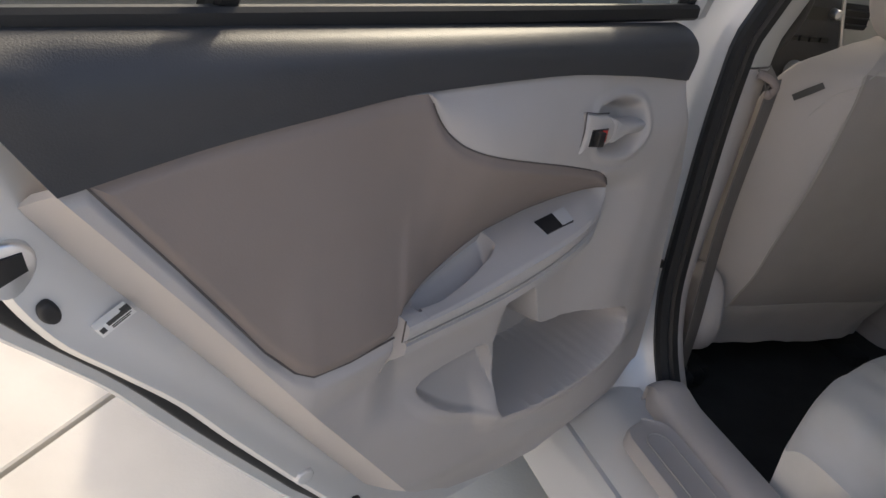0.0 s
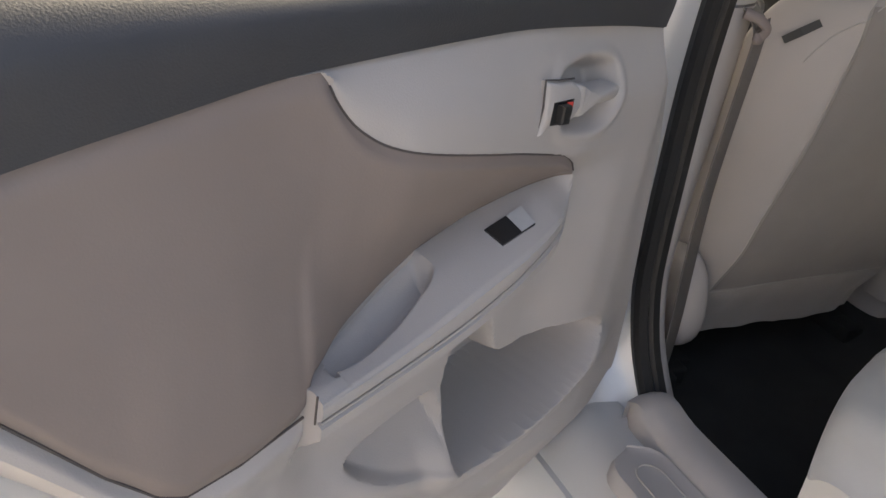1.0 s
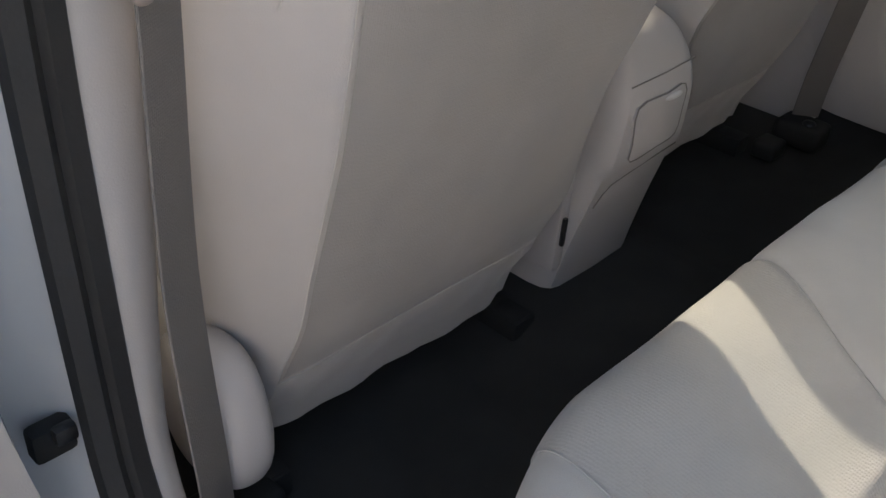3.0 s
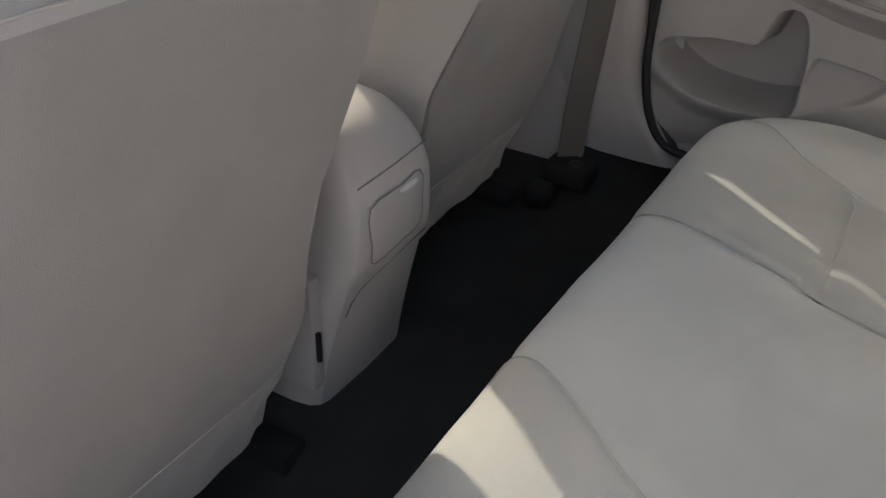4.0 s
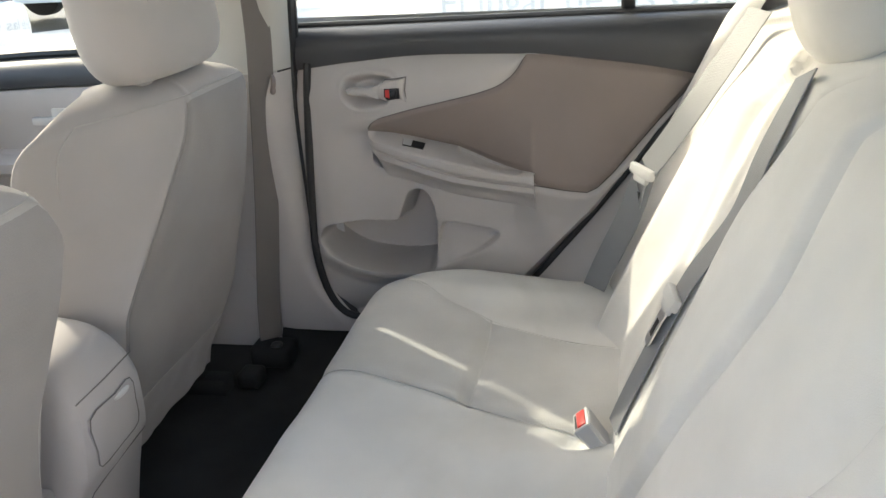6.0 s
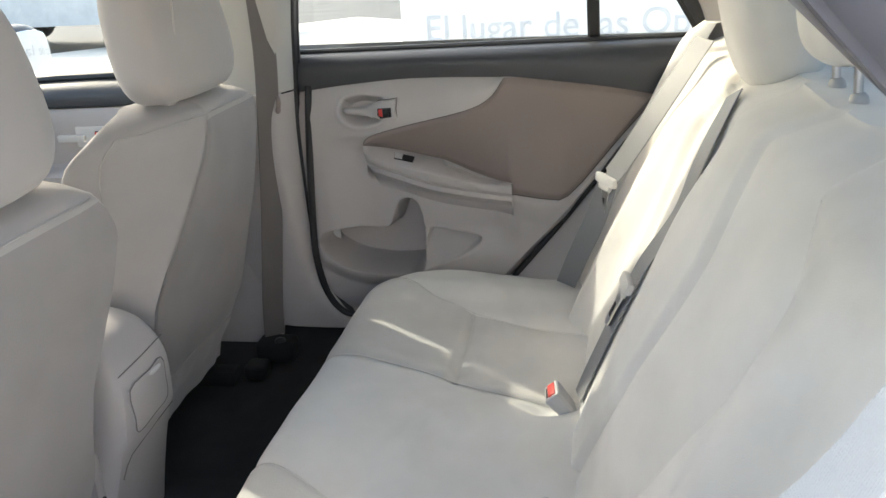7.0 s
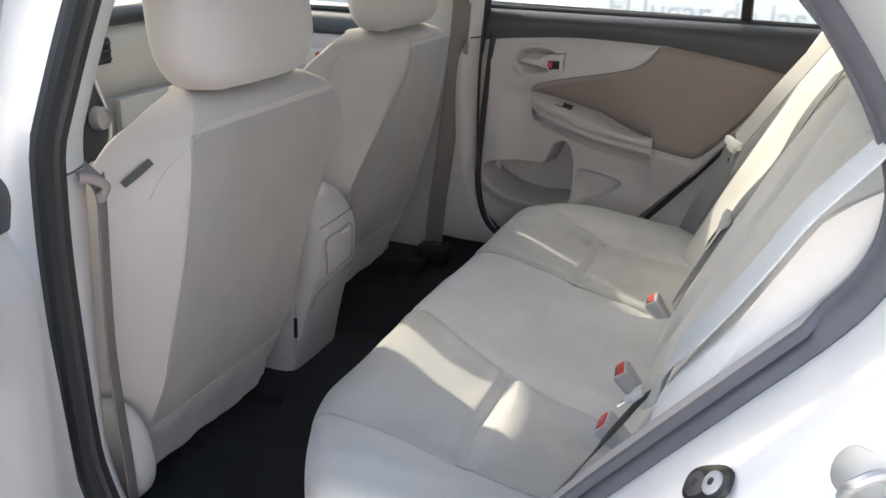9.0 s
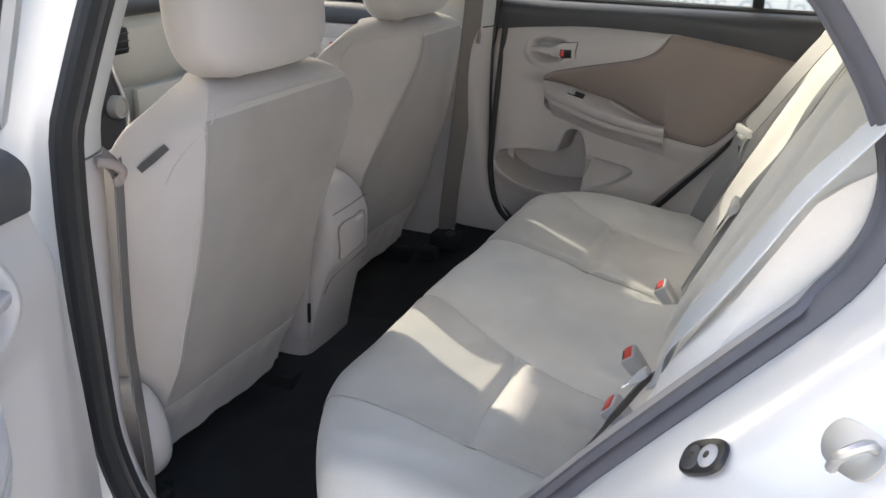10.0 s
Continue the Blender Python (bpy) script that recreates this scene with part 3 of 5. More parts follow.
    part("frame_seal", sweep([P(0.37 + (p.x - 0.37) * 0.955, 0.955 + (p.y - 0.955) * 0.955, lean(p.y) + 0.006) for p in fr], rect(0.016, 0.02, 0.004), up=out), M_RUBBER, door)
    dv = [P(0.606, 0.955, lean(0.955)), P(0.603, 1.12, lean(1.12)), P(0.600, 1.275, lean(1.275))]
    part("window_divider", sweep(dv, rect(0.024, 0.03, 0.004), up=out), M_BLACK, door)
    part("window_seal", sweep([P(u, 0.956 + 0.010 * u, -0.026) for u in steps(-0.03, 0.82, 6)], rect(0.016, 0.020, 0.004), up=(0, 0, 1)), M_RUBBER, door)
    gl = [[P(p.x, 0.955 + (p.y - 0.955) * f, lean(0.955 + (p.y - 0.955) * f)) for p in fr] for f in (0.0, 1.0)]
    part("window_pane", grid(gl), M_GLASS, door, "clear window glass", smooth=False)
    if opened:
        # latch mouth, bump stop, grommets and caution sticker on the shut face
        latch = piece("latch", outline([(0.788, 0.798), (0.773, 0.813), (0.753, 0.807), (0.749, 0.788), (0.764, 0.768), (0.782, 0.773)], 3), -0.026, 0.010, M_CHROME, door, 0.003, "bright latch plate")
        piece("latch_mouth", [(0.785, 0.801), (0.760, 0.805), (0.756, 0.790), (0.781, 0.778)], -0.016, 0.002, M_BLACK, latch, 0.0005)
        stop = piece("bump_stop", outline([(0.749, 0.755), (0.742, 0.759), (0.734, 0.752), (0.732, 0.742), (0.738, 0.738), (0.747, 0.744)], 3), -0.024, 0.009, M_RUBBER, door, 0.003, "black rubber stop")
        q = [(0.707, 0.724), (0.681, 0.739), (0.673, 0.732), (0.700, 0.715)]
        st = piece("sticker", q, -0.0215, 0.0045, M_PAPER, door, 0.0004, "small white caution sticker")

        def on_st(a, b):
            u = q[3][0] + (q[2][0] - q[3][0]) * a + (q[0][0] - q[3][0]) * b
            v = q[3][1] + (q[2][1] - q[3][1]) * a + (q[0][1] - q[3][1]) * b
            return u, v
        for a0, a1, b0, b1 in ((0.30, 0.97, 0.55, 0.92), (0.34, 0.92, 0.34, 0.42), (0.34, 0.85, 0.18, 0.26), (0.06, 0.2, 0.3, 0.75)):
            piece("print_bar", [on_st(a0, b0), on_st(a1, b0), on_st(a1, b1), on_st(a0, b1)], -0.0168, 0.0003, M_LABEL, st, 0.0001)
        for u, v in ((0.395, 0.388), (0.474, 0.466)):
            piece("drain_plug", [(u + 0.012 * math.cos(a), v + 0.010 * math.sin(a)) for a in steps(0, 5.5, 7)], -0.028, 0.010, M_RUBBER if u < 0.43 else M_PAINT, door, 0.003)
    return door


def edge_e(edge):
    """The lower part of a door's edge, from the hinge foot to the latch."""
    return [p for p in edge if p.y < 0.80][::4]


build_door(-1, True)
build_door(1, False)


# ---------------------------------------------------------------- car body
def pillar_y(z):
    return curve([(0.36, -0.11), (0.40, -0.075), (0.44, -0.045), (0.48, -0.025), (0.55, -0.006), (0.65, 0.0), (0.80, 0.004), (0.90, 0.0), (1.0, -0.014), (1.1, -0.034), (1.36, -0.10)], z)


def pillar_lean(z):
    return 0.30 * max(0.0, z - 0.93)


# rear edge of the door opening, (y, z) from the sill up to the roof
REAR_EDGE = [(-0.22, 0.385), (-0.30, 0.39), (-0.37, 0.42), (-0.44, 0.485), (-0.50, 0.555), (-0.571, 0.639), (-0.617, 0.698), (-0.675, 0.768), (-0.728, 0.831), (-0.785, 0.900),
             (-0.810, 0.945), (-0.816, 0.992), (-0.798, 1.042), (-0.760, 1.098), (-0.724, 1.14), (-0.636, 1.238), (-0.52, 1.315), (-0.40, 1.365)]


def build_body():
    car = thing("car_body", "silver sedan body shell seen through its open rear door", "car", "structure")
    rows = []
    for x in steps(-0.72, 0.72, 36):
        h = 0.035 * sm(0.20, 0.10, abs(x)) + 0.03 * sm(0.60, 0.66, abs(x)) + 0.07 * sm(0.67, 0.72, abs(x))
        rows.append([(x, y, 0.302 + h + (0.05 if y < -0.5 else 0)) for y in (1.5, 0.9, 0.6, 0.35, 0.2, 0.0, -0.15, -0.3, -0.9)])
    part("floor_carpet", grid(rows), M_CARPET, car, "black carpet")
    part("underbody", box(0, 0.2, 0.26, 1.55, 3.6, 0.03, 0.005), M_BLACK, car)
    for s in (-1, 1):
        # painted sill
        sec = [(-0.03, -0.10), (-0.018, -0.02), (-0.011, 0.003), (-0.008, 0.010), (-0.001, 0.012), (0.002, 0.020), (0.008, 0.032), (0.028, 0.058), (0.050, 0.070), (0.075, 0.074), (0.105, 0.076), (0.115, 0.02)]
        rows = [[(s * (0.850 - a), y, 0.31 + b) for a, b in sec] for y in steps(1.5, -0.45, 12)]
        part("rocker", grid(rows), M_PAINT, car, "silver painted sill")
        # scuff trim on the sill, rising to the pillar foot
        rows = []
        for y in steps(-0.082, -0.50, 24):
            up = 0.012 * sm(-0.16, -0.09, y)
            near = sm(-0.082, -0.105, y)
            sec = [(0.086 + 0.012 * (1 - near), 0.050), (0.086 + 0.012 * (1 - near), 0.092 + up), (0.091, 0.103 + up), (0.104, 0.110 + up), (0.125, 0.112 + up), (0.142, 0.108 + up), (0.152, 0.094 + up), (0.158, 0.05), (0.160, -0.02)]
            rows.append([(s * (0.850 - a), y, 0.31 + b * (0.9 + 0.1 * near)) for a, b in sec])
        rows.insert(0, [(p[0], -0.078, min(p[2], 0.37)) for p in rows[0]])
        part("sill_trim", grid(rows, cap=False), M_TRIM, car, "light grey plastic sill ridge")
        rows = []
        for y in steps(-0.145, -0.50, 30):
            r = 0.034 * math.sqrt(max(0.0, 1.0 - (max(0.0, y + 0.185) / 0.040) ** 2)) + 0.003
            sec = [(-r - 0.002, 0.066), (-r, 0.084), (-r + 0.003, 0.088), (0.0, 0.0905), (r - 0.003, 0.092), (r, 0.094)]
            rows.append([(s * (0.850 - 0.047 - a), y, 0.31 + b) for a, b in sec])
        part("tread_plate", grid(rows), M_TRIM, car, "light grey plastic tread plate")
        ring = [(s * (0.803 + 0.018 * math.cos(a)), -0.200 + 0.022 * math.sin(a), 0.4018) for a in steps(0, math.pi, 10)]
        ring = [(s * 0.821, -0.48, 0.4010)] + ring + [(s * 0.785, -0.48, 0.4025)]
        part("scuff_line", tube(ring, 0.0013, 6), M_SEAM_L, car)
        # B pillar: painted outer part, seal and lining
        zs = steps(0.37, 1.37, 44)
        rows = []
        for z in zs:
            y, X = pillar_y(z), 0.850 - pillar_lean(z)
            rows.append([(s * (X - a), y + b, z) for a, b in ((0.010, 0.20), (0.004, 0.090), (0.004, 0.082), (0.014, 0.070), (0.035, 0.058), (0.075, 0.048), (0.108, 0.036), (0.120, 0.024), (0.130, 0.012))])
        part("pillar_panel", grid(rows), M_PAINT, car, "silver painted door pillar")
        path = [(s * (0.708 - pillar_lean(z)), pillar_y(z) + 0.004, z) for z in zs if z > 0.372]
        part("weather_strip", sweep(path, [(-0.021, -0.004), (-0.018, -0.012), (-0.006, -0.014), (0.0, -0.008), (0.004, -0.013), (0.016, -0.011), (0.021, -0.002), (0.016, 0.010), (-0.014, 0.012)] if s > 0 else [(0.021, -0.004), (0.018, -0.012), (0.006, -0.014), (0.0, -0.008), (-0.004, -0.013), (-0.016, -0.011), (-0.021, -0.002), (-0.016, 0.010), (0.014, 0.012)], up=(0, 1, 0)), M_RUBBER, car, "black rubber door seal")
        for z0, z1 in ((0.375, 0.892), (0.895, 1.37)):
            rows = []
            for z in steps(z0, z1, 24):
                y, X = pillar_y(z), 0.690 - pillar_lean(z)
                g = 0.0015 if z1 > 1 else 0.0
                k = 0.45 + 0.55 * sm(0.45, 0.85, z)
                rows.append([(s * (X - a * k + g), y + b, z) for a, b in ((-0.010, 0.006), (-0.002, -0.003), (0.008, -0.003), (0.024, 0.002), (0.042, 0.009), (0.051, 0.016), (0.056, 0.028), (0.058, 0.07), (0.050, 0.14), (0.02, 0.20), (-0.05, 0.22))])
            part("pillar_trim", grid(rows), M_TRIM if z1 < 1 else M_HEADLINER, car, "light grey plastic pillar lining")
        part("kick_trim", box(s * 0.688, 0.48, 0.425, 0.042, 0.80, 0.26, 0.015, 3), M_TRIM, car, "light grey sill side lining")
        # rear edge of the opening: lining, seal, shut face and quarter panel
        edge = spline([(0, y, z) for y, z in REAR_EDGE], 4)
        def band(offs, wrap=0.0):
            rows = []
            for i, p in enumerate(edge):
                a, b = edge[max(i - 1, 0)], edge[min(i + 1, len(edge) - 1)]
                t = (b - a).normalized()
                n = Vector((0, -t.z, t.y))
                k = 1.0 - 0.8 * sm(0.96, 1.08, p.z)
                rows.append([(s * (x + (0.016 * sm(0.893, 0.885, p.z) if wrap > 0 and x < 0.728 else -0.015 * sm(0.885, 0.893, p.z) if wrap < 0 and x > 0.714 else 0.0) - 0.30 * max(0.0, p.z - 0.95)), p.y + n.y * (o if o < 0.07 else 0.07 + (o - 0.07) * k), max(0.28, p.z + n.z * (o if o < 0.07 else 0.07 + (o - 0.07) * k))) for x, o in offs])
            return grid(rows)
        part("rear_strip", band(((0.713, 0.012), (0.712, 0.0), (0.716, -0.006), (0.723, -0.005), (0.727, 0.001), (0.730, -0.001), (0.737, 0.002), (0.744, 0.008), (0.748, 0.014), (0.745, 0.020), (0.738, 0.022)), 1.0), M_RUBBER_G, car, "dark grey rubber door seal")
        part("shut_face", band(((0.730, 0.014), (0.744, 0.015), (0.756, 0.018), (0.776, 0.026), (0.796, 0.034), (0.818, 0.048), (0.840, 0.066), (0.856, 0.080), (0.868, 0.098), (0.880, 0.15), (0.886, 0.28), (0.887, 0.42))), M_PAINT, car, "silver painted quarter panel")
        part("quarter_lining", band(((0.730, 0.006), (0.727, -0.0045), (0.715, -0.0045), (0.700, -0.003), (0.690, 0.005), (0.676, 0.018), (0.650, 0.035), (0.625, 0.06), (0.60, 0.12)), -1.0), M_TRIM, car, "light grey quarter lining")
    chk = part("door_check", box(-0.742, 0.016, 0.570, 0.030, 0.016, 0.026, 0.005), M_MATTE, car, "black door check strap", m=None)
    part("check_clip", box(-0.736, 0.006, 0.578, 0.016, 0.010, 0.014, 0.004), M_BLACK, chk)
    # pieces on the shut face beside the seat
    for s in (-1,):
        fn = Vector((-0.30, 0.74, 0.60))
        at = Vector((-0.797, -0.722, 0.768))
        turn = [(0.72, 0.69), (-0.69, 0.72)]

        def slant(a, b):
            return a * turn[0][0] + b * turn[1][0], a * turn[0][1] + b * turn[1][1]
        plug = thing_part(car, "latch_cover", [slant(0.026 * math.copysign(abs(math.cos(k)) ** 0.7, math.cos(k)), 0.0165 * math.copysign(abs(math.sin(k)) ** 0.7, math.sin(k))) for k in steps(0, 6.0, 22)], at, fn, 0.005, M_BLACK, "black plastic latch cover")
        for k, rr, mt in ((-0.010, 0.0115, M_TRIM_DARK), (0.009, 0.0105, M_BUCKLE)):
            thing_part(plug, "bolt", [(slant(k, -0.001)[0] + rr * math.cos(q), slant(k, -0.001)[1] + rr * math.sin(q)) for q in steps(0, 5.9, 15)], at + fn.normalized() * 0.0045, fn, 0.003, mt, "grey bolt head")
            thing_part(plug, "bolt_socket", [(slant(k, -0.001)[0] + 0.4 * rr * math.cos(q), slant(k, -0.001)[1] + 0.4 * rr * math.sin(q)) for q in steps(0, 5.9, 11)], at + fn.normalized() * 0.0072, fn, 0.001, M_BLACK, "")
        fn = Vector((-0.62, 0.58, 0.48))
        st = thing_part(car, "striker_plate", outline3([(0.026, 0.008), (0.018, 0.018), (0.0, 0.019), (-0.019, 0.016), (-0.026, 0.0), (-0.019, -0.015), (0.0, -0.019), (0.019, -0.014)]), Vector((-0.842, -0.822, 0.831)), fn, 0.004, M_STRIKER, "bright door striker")
        loop = spline([(-0.846, -0.836, 0.836), (-0.862, -0.826, 0.848), (-0.868, -0.810, 0.838), (-0.856, -0.808, 0.822)], 5)
        part("striker_loop", tube(loop, 0.0045, 8), M_STRIKER, st)
    # roof, headliner, pillars and windscreens
    rows = []
    for y in steps(0.62, -1.02, 16):
        zc = 1.415 - 0.045 * ((y + 0.15) / 0.85) ** 2
        rows.append([(0.58 * k, y, zc - 0.05 * abs(k) ** 3) for k in steps(-1, 1, 16)])
    part("headliner", grid(rows), M_HEADLINER, car, "pale cloth headliner")
    part("roof", grid([[(p[0] * 1.06, p[1], p[2] + 0.035) for p in r] for r in rows]), M_PAINT, car, "silver roof")
    for s in (-1, 1):
        rail = spline([(s * 0.755, 1.42, 0.96), (s * 0.70, 1.08, 1.16), (s * 0.63, 0.72, 1.33), (s * 0.605, 0.3, 1.395), (s * 0.60, -0.2, 1.40), (s * 0.61, -0.55, 1.36), (s * 0.64, -0.85, 1.26), (s * 0.68, -1.12, 1.10), (s * 0.70, -1.32, 0.97)], 6)
        part("roof_rail", sweep(rail, rect(0.07, 0.06, 0.015), up=(0, 0, 1)), M_PAINT, car, "silver roof side rail")
        rows = []
        for y, z in ((-0.60, 1.25), (-0.69, 1.15), (-0.75, 1.09), (-0.80, 1.03), (-0.825, 0.985), (-0.835, 0.95)):
            x = 0.712 - 0.30 * (z - 0.95)
            rows.append([(s * x, y - 0.012, z), (s * (x - 0.03), y - 0.035, z), (s * (x - 0.07), y - 0.10, z), (s * (x - 0.09), y - 0.24, z + 0.02), (s * (x - 0.08), y - 0.40, z + 0.03)])
        part("rear_pillar_trim", grid(rows), M_HEADLINER, car, "pale rear pillar lining")
    shelf = [[(x, y, 0.955 - 0.01 * (y < -1.1)) for y in (-0.86, -1.0, -1.15, -1.3)] for x in steps(-0.68, 0.68, 8)]
    part("parcel_shelf", grid(shelf), M_TRIM_DARK, car, "dark parcel shelf")
    for name, ya, za, yb, zb in (("windscreen", 1.45, 0.97, 0.66, 1.37), ("rear_screen", -1.42, 0.97, -0.99, 1.34)):
        rows = [[(x * (0.72 - 0.12 * f), ya + (yb - ya) * f + 0.08 * (1 - abs(x)) * (1 if ya > 0 else -1), za + (zb - za) * f) for x in steps(-1, 1, 10)] for f in (0, 0.5, 1)]
        part(name, grid(rows), M_GLASS if ya > 0 else M_GLASS_DARK, car, "clear screen glass" if ya > 0 else "rear screen with a dark tint added to cut light")
    rows = [[(x, y, z) for x in (-0.8, 0, 0.8)] for y, z in ((1.45, 0.98), (1.6, 0.95), (2.2, 0.88), (2.5, 0.70), (2.55, 0.30))]
    part("bonnet", grid(rows), M_PAINT, car, "silver bonnet")
    rows = [[(x, y, z) for x in (-0.8, 0, 0.8)] for y, z in ((-1.32, 0.97), (-1.5, 1.0), (-1.85, 0.98), (-1.92, 0.6), (-1.90, 0.30))]
    part("boot_lid", grid(rows), M_PAINT, car, "silver boot lid")
    for s in (-1, 1):
        rows = [[(s * x, y, z) for x, z in ((0.80, 0.92), (0.86, 0.80), (0.87, 0.60), (0.85, 0.30))] for y in (1.25, 1.6, 2.3, 2.55)]
        part("front_wing", grid(rows), M_PAINT, car, "silver front wing")
        rows = [[(s * x, y, z) for x, z in ((0.70, 0.97), (0.84, 0.90), (0.885, 0.75), (0.88, 0.45), (0.85, 0.30))] for y in (-0.98, -1.2, -1.5, -1.92)]
        part("rear_wing", grid(rows), M_PAINT, car, "silver rear wing")
    for s in (-1, 1):
        for wy in (1.72, -1.02):
            ring = [[(s * b, wy + r * math.cos(a), 0.315 + r * math.sin(a)) for a in steps(0, 2 * math.pi * 27 / 28, 27)] for r, b in ((0.20, 0.68), (0.305, 0.68), (0.315, 0.70), (0.315, 0.86), (0.300, 0.885), (0.20, 0.88))]
            tyre = part("tyre", grid(ring, True, True), M_TYRE, car, "black tyre")
            ring = [[(s * b, wy + r * math.cos(a), 0.315 + r * math.sin(a)) for a in steps(0, 2 * math.pi * 27 / 28, 27)] for r, b in ((0.198, 0.87), (0.198, 0.888), (0.17, 0.880), (0.05, 0.892))]
            part("rim", grid(ring, True, True), M_CHROME, tyre, "silver wheel rim")
        part("headlight", cushion(s * 0.66, 2.48, 0.66, 0.15, 0.10, 0.07, 2.6, 20, 8), M_MIRROR, car, "clear headlight")
        part("tail_light", cushion(s * 0.72, -1.88, 0.80, 0.12, 0.06, 0.10, 2.8, 20, 8), M_RED, car, "red tail light")
    part("front_bumper", box(0, 2.55, 0.42, 1.62, 0.16, 0.32, 0.06, 3), M_PAINT, car, "silver front bumper")
    part("grille", box(0, 2.60, 0.62, 0.80, 0.06, 0.09, 0.02), M_BLACK, car)
    part("rear_bumper", box(0, -1.93, 0.46, 1.64, 0.16, 0.36, 0.06, 3), M_PAINT, car, "silver rear bumper")
    # black gap round the closed door
    gap = spline([(0.703, -0.030, 0.898), (0.693, -0.028, 0.85), (0.683, -0.022, 0.73), (0.674, -0.018, 0.60), (0.672, -0.020, 0.528), (0.674, -0.034, 0.459), (0.678, -0.062, 0.412), (0.686, -0.108, 0.396), (0.706, -0.20, 0.386)], 5)
    part("door_gap_seal", tube(gap, 0.0075, 8), M_RUBBER, car, "black door seal")
    gap = spline([(0.700, -0.36, 0.400), (0.698, -0.42, 0.462), (0.694, -0.53, 0.595), (0.694, -0.64, 0.735), (0.698, -0.745, 0.862), (0.712, -0.79, 0.93), (0.720, -0.80, 0.965)], 5)
    part("door_gap_seal", tube(gap, 0.0065, 8), M_RUBBER, car, "black door seal")
    return car


def outline3(pts):
    return outline(pts, 3)


def thing_part(parent, name, pts, at, normal, thick, mat, label):
    """A small flat piece standing on a surface with the given normal."""
    n = normal.normalized()
    u = Vector((0, 0, 1)).cross(n).normalized()
    v = n.cross(u)
    return part(name, plate(pts, u, v, at, n, thick, 0.002), mat, parent, label)


build_body()


# ---------------------------------------------------------------- front doors and dashboard
def build_front_door(s):
    door = thing("front_door", "closed front car door with pale lining and window", "car door", group="front doors")
    rows = []
    for y in steps(1.28, 0.17, 30):
        belt = 0.918 - 0.03 * sm(0.4, 1.2, y)
        prof = [(0.735, 0.33), (0.70, 0.36), (0.672, 0.45), (0.668, 0.55), (0.69, 0.62), (0.675, 0.70), (0.660, 0.725), (0.690, 0.745), (0.686, 0.82), (0.688, belt - 0.062), (0.694, belt - 0.052), (0.715, belt - 0.050)]
        rows.append([(s * x, y, z) for x, z in prof])
    part("door_lining", grid(rows), M_TRIM, door, "pale grey plastic lining")
    rows = []
    for y in steps(1.28, 0.17, 30):
        belt = 0.918 - 0.03 * sm(0.4, 1.2, y)
        rows.append([(s * x, y, z) for x, z in ((0.712, belt - 0.052), (0.690, belt - 0.048), (0.688, belt - 0.036), (0.692, belt - 0.018), (0.704, belt - 0.004), (0.735, belt + 0.004))])
    part("upper_band", grid(rows), M_TRIM_DARK, door, "charcoal plastic window sill band")
    rows = []
    for y in steps(0.95, 0.22, 24):
        k = sm(0.95, 0.75, y)
        rows.append([(s * x, y, z) for x, z in ((0.690, 0.738), (0.688 - 0.052 * k, 0.736), (0.682 - 0.056 * k, 0.730), (0.682 - 0.056 * k, 0.712), (0.690 - 0.04 * k, 0.700), (0.690, 0.685))])
    part("armrest", grid(rows, cap=True), M_TRIM, door, "pale grey armrest")
    rows = [[(s * x, y, z) for x, z in ((0.85, 0.30), (0.875, 0.6), (0.872, 0.8), (0.83, 0.93), (0.76, 0.925))] for y in steps(1.3, 0.08, 6)]
    part("outer_skin", grid(rows), M_PAINT, door, "silver painted outer panel")
    fr = spline([(s * 0.745, 1.30, 0.93), (s * 0.70, 1.02, 1.13), (s * 0.64, 0.70, 1.30), (s * 0.61, 0.40, 1.365), (s * 0.60, 0.15, 1.37), (s * 0.66, 0.12, 1.2), (s * 0.745, 0.08, 0.93)], 6)
    part("window_frame", sweep(fr, rect(0.035, 0.04, 0.006), up=(s, 0, 0)), M_TRIM, door)
    rows = [[(s * 0.745, p.y, 0.925) for p in fr], [tuple(p) for p in fr]]
    part("window_pane", grid(rows), M_GLASS, door, "clear window glass", smooth=False)
    part("window_seal", tube([(s * 0.738, y, 0.926 - 0.03 * sm(0.4, 1.2, y)) for y in steps(1.25, 0.12, 8)], 0.010, 8), M_RUBBER, door)
    # handle with red lock mark, switch and mirror
    hb = part("handle_bezel", box(s * 0.688, 0.46, 0.805, 0.012, 0.075, 0.045, 0.005), M_WHITE, door, "pale handle bezel")
    part("door_handle", box(s * 0.680, 0.505, 0.803, 0.012, 0.065, 0.016, 0.005), M_WHITE, hb, "pale pull lever")
    part("lock_recess", box(s * 0.6805, 0.438, 0.806, 0.004, 0.022, 0.024, 0.001), M_BLACK, hb)
    part("lock_mark", box(s * 0.6780, 0.444, 0.806, 0.003, 0.009, 0.020, 0.001), M_RED, hb, "red unlocked mark")
    part("switch", box(s * 0.655, 0.42, 0.7385, 0.03, 0.05, 0.006, 0.002), M_BLACK, door)
    mir = part("mirror_housing", cushion(s * 0.95, 0.80, 0.950, 0.115, 0.05, 0.075, 2.8, 28, 12), M_BLACK, door, "black door mirror housing")
    part("mirror_glass", cushion(s * 0.95, 0.754, 0.950, 0.098, 0.005, 0.060, 3.2, 28, 8), M_MIRROR, mir, "mirror glass")
    return door


build_front_door(1)
build_front_door(-1)


